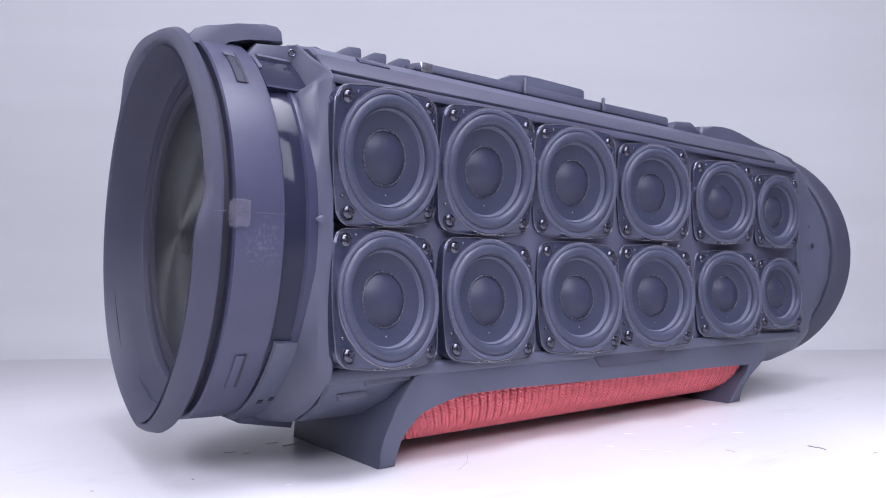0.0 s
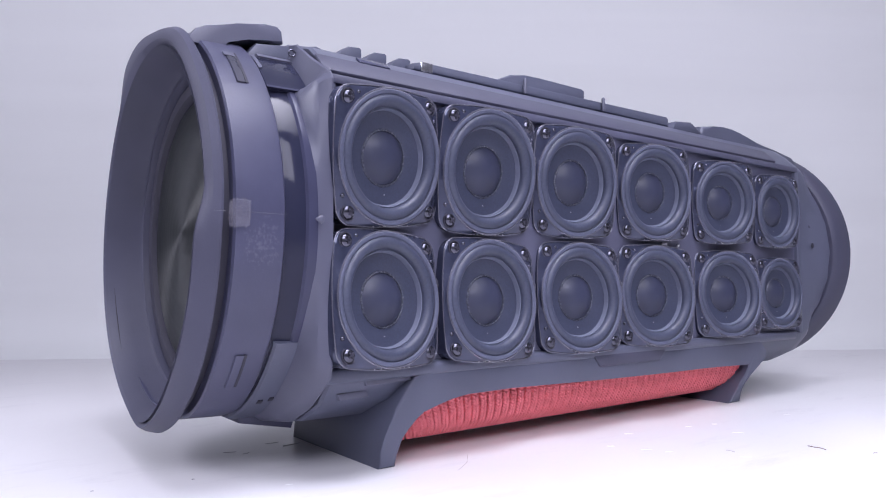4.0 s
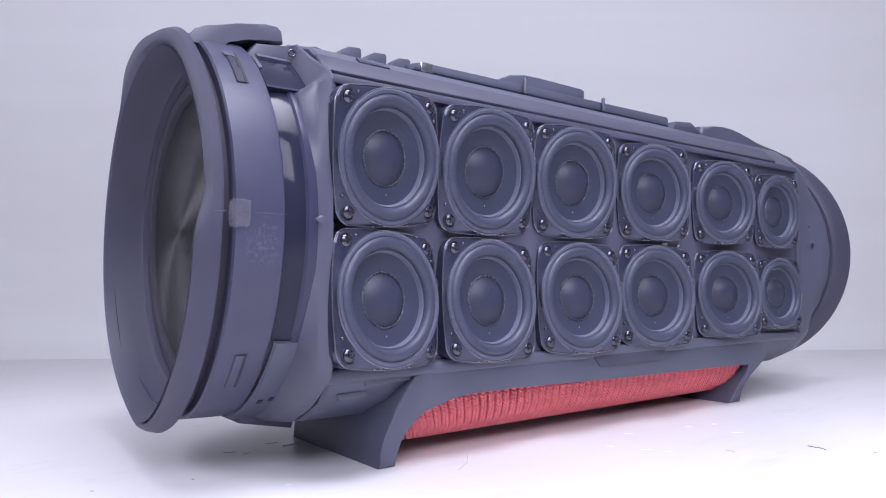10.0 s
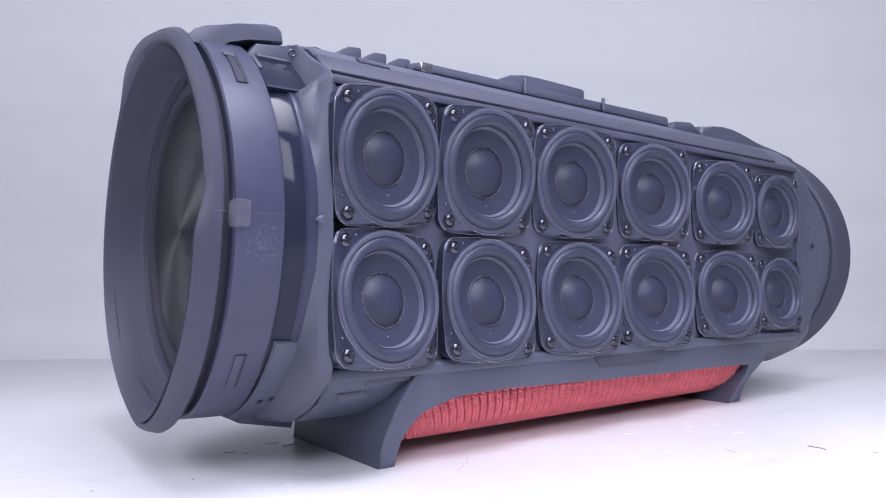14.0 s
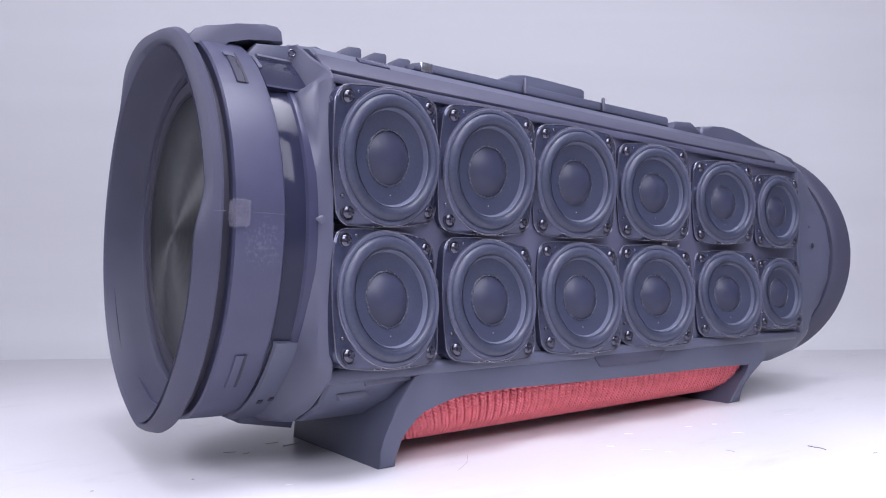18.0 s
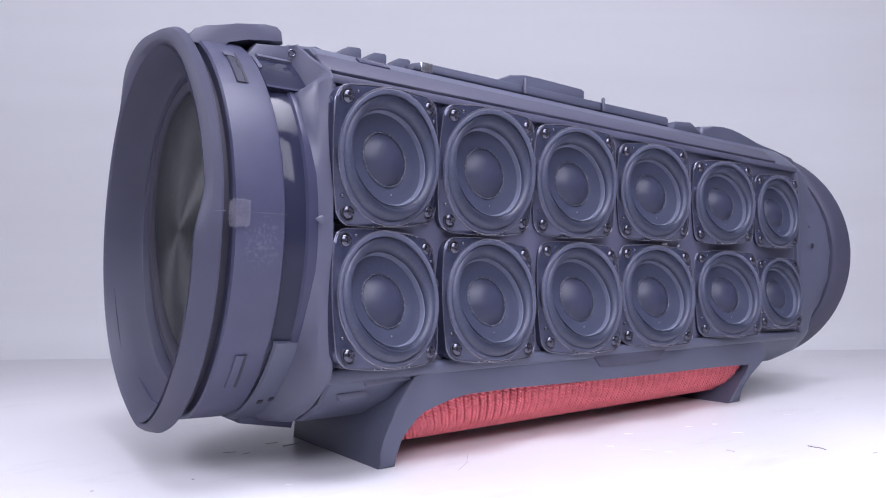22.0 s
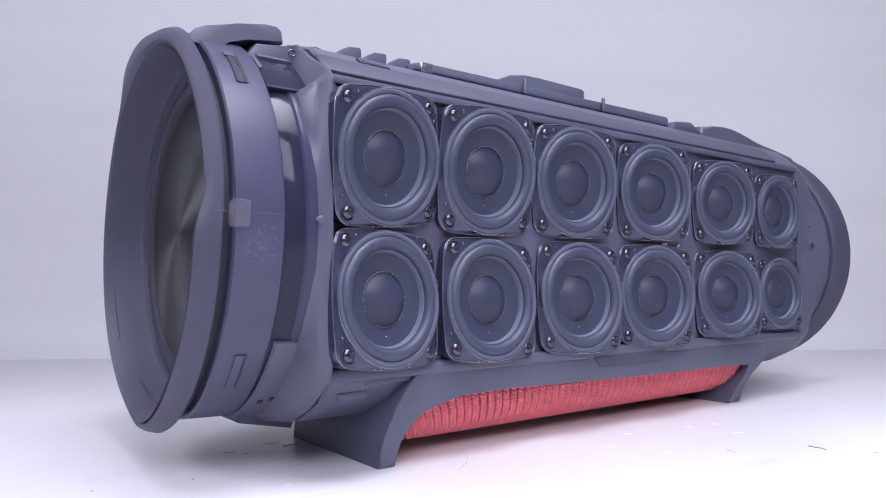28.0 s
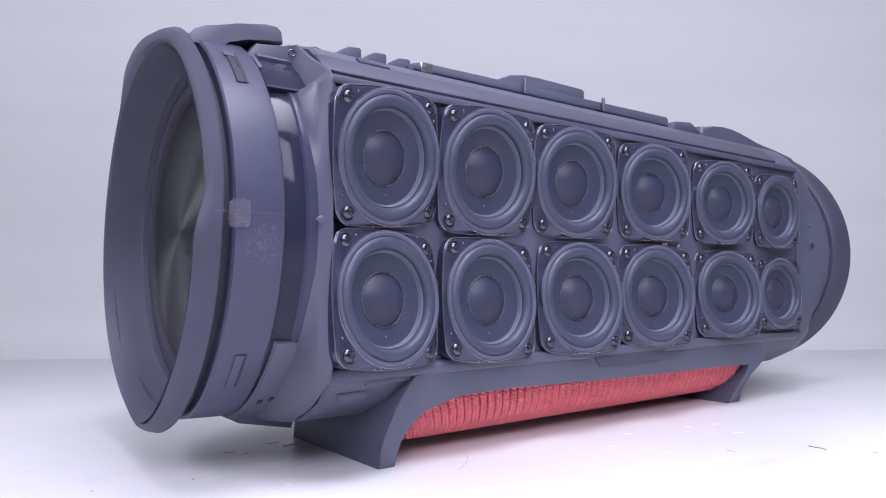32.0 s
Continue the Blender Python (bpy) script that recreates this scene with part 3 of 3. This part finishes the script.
def build_top():
    # handle lug on the near rim
    lug = prism([(0.0030, 0.2002), (0.0030, 0.2040), (0.0056, 0.2080), (0.0102, 0.2104), (0.0252, 0.2145), (0.0394, 0.2176), (0.0453, 0.2177), (0.048, 0.2156), (0.0488, 0.2097), (0.0395, 0.2093), (0.0309, 0.2079), (0.0201, 0.2053), (0.0202, 0.2012), (0.0145, 0.2012), (0.0098, 0.201)],
                -0.0520, -0.0420, 0.0010, 2)
    part("handle_lug", lug, COLLAR, speaker, "rounded handle mount on top of the rim", angle=25)
    bridge = prism([(0.0102, 0.2103), (0.0142, 0.21109999999999998), (0.0252, 0.2145), (0.0394, 0.2176), (0.0453, 0.2177), (0.048, 0.2156), (0.0488, 0.2097), (0.0395, 0.2093), (0.0309, 0.2079), (0.0201, 0.2053)], -0.0420, 0.0520, 0.0)
    part("lug_bridge", bridge, COLLAR, speaker, angle=25)
    # solid dark box in place of the shaded gap under the lug
    part("lug_gap_shade", box(0.0225, 0.0500, -0.036, 0.036, 0.2000, 0.2078, 0.0008), DARK, speaker)
    part("lug_block", prism([(0.0300, 0.1960), (0.0300, 0.2010), (0.0345, 0.2068), (0.0520, 0.2090), (0.0520, 0.1960)], -0.0530, 0.0530, 0.0016), PLASTIC, speaker)
    saddle = prism([(0.0510, 0.1960), (0.0510, 0.2096), (0.0530, 0.2112), (0.0640, 0.2124), (0.0670, 0.2122), (0.0790, 0.2110), (0.0830, 0.2086), (0.0830, 0.1960)], -0.0510, 0.0510, 0.0040, 4)
    part("saddle", saddle, PLASTIC, speaker, "low moulded saddle behind the handle mount")
    for x in (0.0085, 0.0145):
        part("lug_tooth", box(x, x + 0.0030, -0.0470, -0.0440, 0.2035, 0.2058, 0.0003), DARK, speaker)
    ring = lathe([(0.0012 * math.cos(radians(a)) * 0.5, 0.0016 + 0.0004 * math.sin(radians(a))) for a in range(0, 360, 45)], "Y", 20, close=True)
    part("wire_loop", ring, SCREW, speaker, "tiny dark wire loop").location = (0.0500, -0.0592, 0.2030)
    for i, x in enumerate((0.0800, 0.0960, 0.1120)):
        b = prism([(x - 0.001, 0.2085), (x + 0.0020, 0.2138), (x + 0.006, 0.2160), (x + 0.0125, 0.2166), (x + 0.0137, 0.2156), (x + 0.0137, 0.2085)], -0.052, -0.020, 0.0006)
        part("push_button", b, PLASTIC, speaker)
    part("key_ledge", prism([(0.122, 0.2085), (0.122, 0.2120), (0.128, 0.2136), (0.354, 0.2154), (0.356, 0.2140), (0.356, 0.2085)], -0.060, 0.020, 0.0008), PLASTIC, speaker)
    part("key_light", box(0.1265, 0.1345, -0.0612, -0.0590, 0.2080, 0.2134, 0.0004), STEEL, speaker, "small bright metal insert")
    patch = part("top_inset", box(-0.009, 0.009, -0.0030, 0.0030, -0.0006, 0.0006, 0.0004), SHEEN, speaker, "small smooth inset on the shoulder")
    patch.matrix_basis = pose(0.0905, -0.0690, 0.2030, 39, 0, 0)
    hump = prism([(0.3900, 0.1990), (0.3960, 0.2138), (0.4100, 0.2152), (0.4242, 0.2164), (0.4360, 0.2162), (0.4496, 0.2146), (0.4640, 0.2120), (0.4761, 0.2096), (0.4900, 0.2080), (0.5043, 0.2068), (0.5200, 0.2048),
                  (0.5341, 0.2030), (0.5460, 0.2005), (0.5460, 0.1900)], -0.0640, 0.0640, 0.0050, 4)
    part("end_hump", hump, PLASTIC, speaker, "low rounded hump at the far end of the top")
    part("top_step", prism([(0.3560, 0.2060), (0.3600, 0.2122), (0.3790, 0.2140), (0.3810, 0.2128), (0.3960, 0.2060)], -0.0640, 0.010, 0.0006), PLASTIC, speaker)
    part("top_pad", prism([(0.186, 0.2120), (0.190, 0.2165), (0.197, 0.2196), (0.208, 0.2212), (0.222, 0.2216), (0.262, 0.2216), (0.2645, 0.2206), (0.2645, 0.2120)], -0.058, 0.010, 0.0010), PLASTIC, speaker,
         "raised rounded pad on top")
    for x in (0.2050, 0.2790):
        part("peg", lathe([(0.0, 0.0012), (0.0085, 0.0012), (0.0095, 0.0006), (0.0095, 0.0001)], "X", 16), COLLAR, speaker, "small grey peg").matrix_basis = pose(x, -0.0620, 0.2080, 0, -90, 0)


def build_drivers():
    """Twelve drivers in two rows; local -y points out of the front board."""
    out = round_rect(0.0316, 0.0310, 0.0085, 6, 0.0013)
    bm = bmesh.new()
    levels = []
    for y, k in ((0.0120, 0.985), (0.0006, 1.0), (0.0, 0.998), (-0.0005, 0.985), (-0.0007, 0.972)):
        levels.append([bm.verts.new((x * k, y, z * k)) for x, z in out])
    n = len(out)
    for y, r in ((-0.0025, 0.0317), (-0.0025, 0.0300)):
        ring = []
        for x, z in out:
            a = math.atan2(z, x)
            lim = 0.968 * math.hypot(x, z)
            ring.append(bm.verts.new((min(r, lim) * math.cos(a), y, min(r, lim) * math.sin(a))))
        levels.append(ring)
    for r0, r1 in zip(levels, levels[1:]):
        for i in range(n):
            bm.faces.new((r0[i], r0[(i + 1) % n], r1[(i + 1) % n], r1[i]))
    flange = finish("driver", bm, FLANGE, True, 40)
    gasket = finish("gasket", lathe([(-0.0020, 0.0314), (-0.0030, 0.0313), (-0.0033, 0.0309), (-0.0032, 0.0297), (-0.0026, 0.0290), (0.0010, 0.0288)], "Y", 72), GASKET)
    # thin pale ring that paints the glint along the basket's step
    step_ring = finish("basket_step", lathe([(-0.0026 + 0.00035 * math.sin(radians(a)), 0.0317 + 0.00035 * math.cos(radians(a))) for a in range(0, 360, 45)], "Y", 96, close=True), EDGE)
    # another pale bead follows the outer edge as a painted glint
    eb = bmesh.new()
    loops = []
    for x, z in out:
        v = Vector((x, 0, z))
        w = v.normalized()
        loops.append([eb.verts.new(v + w * 0.00036 * math.cos(radians(a)) + Vector((0, -0.0003 + 0.00036 * math.sin(radians(a)), 0))) for a in range(0, 360, 60)])
    for i in range(n):
        for q in range(6):
            r0, r1 = loops[i], loops[(i + 1) % n]
            eb.faces.new((r0[q], r0[(q + 1) % 6], r1[(q + 1) % 6], r1[q]))
    basket_edge = finish("basket_edge", eb, EDGE, True, 80)
    rolls = []
    for q in range(8):
        angles = [22.5 * q - 4 + 30.5 * i / 5 for i in range(6)]
        arc = [(-0.0007 - 0.0034 * math.sin(radians(max(0, min(180, a)))), 0.0264 + 0.0032 * math.cos(radians(max(0, min(180, a))))) for a in angles]
        arc = ([(0.0060, 0.0295)] if q == 0 else []) + arc[(1 if q == 0 else 0):(5 if q == 7 else 6)] + ([(0.0030, 0.0230)] if q == 7 else [])
        rolls.append(finish("surround", lathe(arc, "Y", 72), RUBBER))
    lip = finish("cone_lip", lathe([(0.0040, 0.0234), (-0.0004, 0.0233), (-0.0009, 0.0229), (-0.0007, 0.0226), (0.0016, 0.0219), (0.0026, 0.0217)], "Y", 72), LIP)
    cone = finish("cone", lathe([(0.0014, 0.0222), (0.0017, 0.0214), (0.0021, 0.0180), (0.0027, 0.0142), (0.0034, 0.0120)], "Y", 72), CONE)
    dome = [(0.0030 - 0.0190 * (math.cos(radians(a)) - math.cos(radians(42))), 0.0190 * math.sin(radians(a))) for a in range(42, 0, -3)] + [(-0.0019, 0.0001)]
    cap = finish("dust_cap", lathe(dome, "Y", 48), CAP)
    lumps = [random.Random(31 + i).uniform(-1, 1) for i in range(97)]

    def lumpy(a, y, r):
        k = lumps[round(a / (2 * math.pi) * 96) % 96]
        return y - 0.00014 * k * (r > 0.0129), r + 0.00012 * k

    bead = finish("glue_bead", lathe([(0.0031, 0.0137), (0.0024, 0.0135), (0.0021, 0.0132), (0.0022, 0.0128), (0.0032, 0.0125)], "Y", 96, wave=lumpy), GLUE)
    sb = bmesh.new()
    bmesh.ops.create_uvsphere(sb, u_segments=18, v_segments=9, radius=0.0033)
    for v in sb.verts:
        v.co = Vector((v.co.x, -max(0.0, v.co.z) * 0.60, v.co.y))
    dome_faces = len(sb.faces)
    for a in (0, 90):
        m = Matrix.Rotation(radians(a + 20), 4, "Y")
        for v in bmesh.ops.create_cube(sb, size=1)["verts"]:
            v.co = m @ Vector((v.co.x * 0.0034, v.co.y * 0.0008 - 0.0018, v.co.z * 0.0009))
    for i, f in enumerate(sb.faces):
        f.material_index = 0 if i < dome_faces else 1
    screw = finish("screw", sb, SCREW)
    screw.materials.append(DARK)
    washer = finish("screw_seat", lathe([(0.0004, 0.0042), (-0.0009, 0.0041), (-0.0010, 0.0036), (-0.0004, 0.0030)], "Y", 24), DARK)
    rb = bmesh.new()
    bmesh.ops.create_uvsphere(rb, u_segments=12, v_segments=6, radius=0.0011)
    rivet = finish("rivet", rb, SCREW)
    gb = bmesh.new()
    rng = random.Random(21)
    for _ in range(22):
        z = rng.uniform(-0.026, 0.012)
        x = math.sqrt(0.0322 ** 2 - z * z) + rng.uniform(-0.0002, 0.0008)
        for v in bmesh.ops.create_icosphere(gb, subdivisions=1, radius=rng.uniform(0.00012, 0.00034))["verts"]:
            v.co = Vector((v.co.x + min(0.0322, x), v.co.y * 0.6 - 0.0014, v.co.z * 1.5 + z))
    for _ in range(12):
        x = rng.uniform(-0.012, 0.014)
        for v in bmesh.ops.create_icosphere(gb, subdivisions=1, radius=rng.uniform(0.0001, 0.0002))["verts"]:
            v.co = Vector((v.co.x * 1.6 + x, v.co.y * 0.6 - 0.0010, v.co.z - 0.0318))
    spots = finish("glue_spot", gb, SPECK_GLINT)
    drop = lathe([(-0.0001 + 0.00045 * math.sin(radians(a)), 0.0012 + 0.00045 * math.cos(radians(a))) for a in range(0, 360, 45)], "Y", 18, close=True)
    for v in drop.verts:
        v.co.z *= 1.9
    drop = finish("glue_drop", drop, EDGE)
    speck = bmesh.new()
    bmesh.ops.create_icosphere(speck, subdivisions=1, radius=0.00026)
    speck = finish("dust_speck", speck, SPECK_GLINT)

    made = []
    for row in (TOP_ROW, LOW_ROW):
        for x, y, z, turn, nod, lean, size in row:
            d = part("driver", flange, None, speaker, "round driver with a glossy black square basket")
            tilt = pose(0, 0, 0, 0, 0, turn) @ pose(0, 0, 0, nod, 0, 0) @ pose(0, 0, 0, 0, lean, 0)
            d.matrix_basis = Matrix.Translation((x, y, z)) @ tilt @ Matrix.Diagonal((size, size, size, 1))
            part("gasket", gasket, None, d)
            part("basket_step", step_ring, None, d)
            part("basket_edge", basket_edge, None, d)
            rings = [part("surround", me, None, d, "half-round rubber surround") for me in rolls]
            moving = [rings, part("cone_lip", lip, None, d), part("cone", cone, None, d),
                      part("dust_cap", cap, None, d), part("glue_bead", bead, None, d), part("dust_speck", speck, None, d)]
            for sx, sz in ((-1, 1), (1, 1), (1, -1), (-1, -1)):
                part("screw_seat", washer, None, d).location = (sx * 0.0252, -0.0006, sz * 0.0252)
                part("screw", screw, None, d).matrix_basis = pose(sx * 0.0252, -0.0010, sz * 0.0252, 0, 37 * sx + 20 * sz, 0)
            for px, pz in ((-0.0196, 0.0280), (0.0284, 0.0192), (-0.0286, -0.0178)):
                part("rivet", rivet, None, d).location = (px, -0.0012, pz)
            part("glue_drop", drop, None, d).location = (0.0322, -0.0008, 0.0080)
            tagged(part("glue_spot", spots, None, d), kind="stuff")
            made.append(moving)
    return made


def build_front_hardware():
    part("board_screw", lathe([(0.0, 0.0016), (-0.0010, 0.0014), (-0.0016, 0.0008), (-0.0018, 0.0001)], "Y", 16), STEEL, speaker, "bright steel screw").location = (0.3302, -0.0826, 0.1166)
    part("board_clip", box(0.3105, 0.3165, -0.0845, -0.0780, 0.1160, 0.1178, 0.0003), STEEL, speaker, "thin bright metal tab")


def strand(name, pts, radius, mat, label, category):
    """A thin bent fibre lying on the floor."""
    cu = bpy.data.curves.new(name, "CURVE")
    cu.dimensions, cu.bevel_depth, cu.bevel_resolution = "3D", radius, 1
    sp = cu.splines.new("POLY")
    sp.points.add(len(pts) - 1)
    for p, q in zip(sp.points, pts):
        p.co = (*q, 1)
    me = bpy.data.meshes.new_from_object(bpy.data.objects.new(name, cu))
    me.materials.clear()
    me.materials.append(mat)
    tagged(new(name, me), label, category)


def build_litter_and_glints():
    r = 0.00024
    strand("hair_strand", [(0.3001, -0.1828, r), (0.2995, -0.1860, r), (0.3000, -0.1895, r), (0.2983, -0.1932, r)], r, HAIR, "short dark brown hair lying on the white floor", "hair")
    r = 0.00007
    strand("hair_strand", [(0.1406, -0.0822, r), (0.1360, -0.0880, r), (0.1300, -0.0950, r), (0.1181, -0.1034, r)], r, HAIR, "fine pale brown hair lying on the white floor", "hair")
    strand("hair_strand", [(0.2560, -0.1600, r), (0.2570, -0.1630, r), (0.2560, -0.1660, r)], r, HAIR, "fine pale brown hair lying on the white floor", "hair")
    strand("hair_strand", [(0.3095, -0.2120, r), (0.3110, -0.2120, r * 3), (0.3128, -0.2130, r)], r * 2, HAIR, "tiny dark fibre lying on the white floor", "fibre")
    for scuff in (((0.0403, 0.0014), (0.0440, 0.0002), (0.0465, -0.0003)),
                  ((0.0477, -0.0077), (0.0503, -0.0072), (0.0518, -0.0060)),
                  ((0.0669, 0.0078), (0.0711, 0.0073), (0.0742, 0.0075)),
                  ((0.0721, -0.0034), (0.0784, -0.0029), (0.0835, -0.0017)),
                  ((-0.0304, -0.0325), (-0.0293, -0.0327), (-0.0295, -0.0322)),
                  ((0.0104, -0.0407), (0.0116, -0.0409), (0.0116, -0.0404))):
        strand("scuff_mark", [(x, y, 0.0) for x, y in scuff], 0.00022, SCUFF, "short grey scuff mark on the white floor", "scuff mark")
    rng = random.Random(9)
    spots = ((0.2957, -0.1113, 3), (0.3033, -0.14, 5), (0.3157, -0.1168, 2.5), (0.2489, -0.1012, 4), (0.2234, -0.1328, 4), (0.229, -0.1438, 5), (0.2505, -0.1748, 4), (0.3842, -0.1284, 3), (0.2764, -0.2113, 4), (0.0427, -0.0764, 3), (0.2149, -0.1159, 3))
    # flat white flakes put the glossy floor's glints into colour
    for x, y, size in spots:
        bm = bmesh.new()
        n = 9
        ring = []
        for i in range(n):
            a = 2 * math.pi * i / n
            q = size * 0.00042 * rng.uniform(0.5, 1.2)
            along, across = q * 2.1 * math.cos(a), q * 0.6 * math.sin(a)
            ring.append((x + along * 0.797 + across * 0.604, y - along * 0.604 + across * 0.797))
        lo = [bm.verts.new((px, py, 0.0)) for px, py in ring]
        hi = [bm.verts.new((x + (px - x) * 0.8, y + (py - y) * 0.8, 0.0002)) for px, py in ring]
        bm.faces.new(hi)
        bm.faces.new(lo[::-1])
        for i in range(n):
            bm.faces.new((lo[i], lo[(i + 1) % n], hi[(i + 1) % n], hi[i]))
        tagged(new("floor_glint", finish("floor_glint", bm, SPECK_GLINT)), "tiny white flake painting a glint on the glossy floor", "paint chip", "paint chips on the floor")


build_housing()
build_front_hardware()
build_litter_and_glints()
build_near_end()
RADIATOR = build_radiator()
build_far_end()
build_base()
build_fabric()
build_top()
DRIVERS = build_drivers()


# ---------------------------------------------------------------- what moves
# half-second samples: cone travel in mm (out of the board), and rocking in degrees (lower edge outwards)
TRAVEL = [
    (0, 0, -0.8), (0.5, 2.7, -13.9), (1, 0, 13.5), (1.5, 0.7, 9.8), (2, -2.7, 8.2), (2.5, 2.7, -15.9), (3, 0, -0.8),
    (3.5, 0, -0.8), (5.5, -1.5, 10.6), (6, 0.5, 3.3), (6.5, -1.5, 8.6), (7, -1.5, -3.7), (7.5, 1.9, -6.4), (8, -1.5, 8.6),
    (8.5, -0.1, 5), (9, -0.1, -1.1), (9.5, -0.1, -1.1), (10, -0.1, 0.9), (10.5, -0.1, -3.3), (11, 0.5, -2.8), (11.5, -0.1, 0.9),
    (12, 1.2, 1.5), (12.5, -2.8, 12), (13, 1.9, -14.6), (13.5, -0.1, 0.9), (14, -0.1, 5), (14.5, -0.1, 0.9), (16.5, -0.1, -9.8),
    (17, 0.5, 12.9), (17.5, -0.1, 0.3), (18, 2.6, 1.5), (18.5, -0.8, 6.2), (19, -0.8, 4.1), (19.5, 0.5, -5.5), (20, -0.1, 0.3),
    (20.5, 1.9, -13.1), (21, -0.1, 0.3), (21.5, 1.9, -15.1), (22, -0.1, 14.6), (22.5, -0.1, 0.3), (23, -0.1, 0.3),
    (23.5, -1.5, 5.9), (24, -1.5, 1.9), (24.5, -0.8, -4.1), (25, 1.9, -9.1), (25.5, -1.5, 5.9), (27.5, 1.8, -1.7),
    (28, 0.4, -2.2), (28.5, -0.3, -0.5), (29, 0.4, -0.1), (29.5, -0.3, -0.5), (30, 0.4, 1.9), (30.5, -0.3, 1.6), (31, -0.3, -0.5),
    (31.5, -1.6, 3), (32, -0.3, -0.5),
]


def beat():
    """Samples every tenth of a second: the measured half seconds, and a decaying throb between them."""
    full = []
    rng = random.Random(11)
    for (t0, d0, a0), (t1, d1, a1) in zip(TRAVEL, TRAVEL[1:]):
        n = round((t1 - t0) / 0.1)
        big, rock = max(abs(d0), abs(d1)), max(abs(a0), abs(a1))
        for i in range(n):
            k = i / n
            if i == 0:
                full.append((t0, d0, a0))
            else:
                full.append((t0 + 0.1 * i, d0 + (d1 - d0) * k + big * 0.6 * rng.uniform(-1, 1), a0 + (a1 - a0) * k + rock * 0.6 * rng.uniform(-1, 1)))
    full.append(TRAVEL[-1])
    return full


def motions():
    samples = [(t, d, -0.85 * a) for t, d, a in beat()]
    inward = [(t, pose(0, -0.001 * d, 0, a, 0, 0)) for t, d, a in samples]
    roll = [[(t, pose(0, -0.001 * k * d, 0, a * k, 0, 0)) for t, d, a in samples] for k in ((i + 0.4) / 8 for i in range(8))]
    for moving in DRIVERS:
        for ring, rows in zip(moving[0], roll):
            walk(ring, rows)
        for ob in moving[1:5]:
            walk(ob, inward)
        walk(moving[5], [(t, m @ pose(0, 0.0018, -0.0172)) for t, m in inward])
    cone, sur = RADIATOR
    walk(cone, [(t, pose(-0.001 * d, 0, ZC, 0, a * 0.25, 0)) for t, d, a in samples])
    walk(sur, [(t, pose(-0.0005 * d, 0, ZC, 0, a * 0.12, 0)) for t, d, a in samples])


motions()
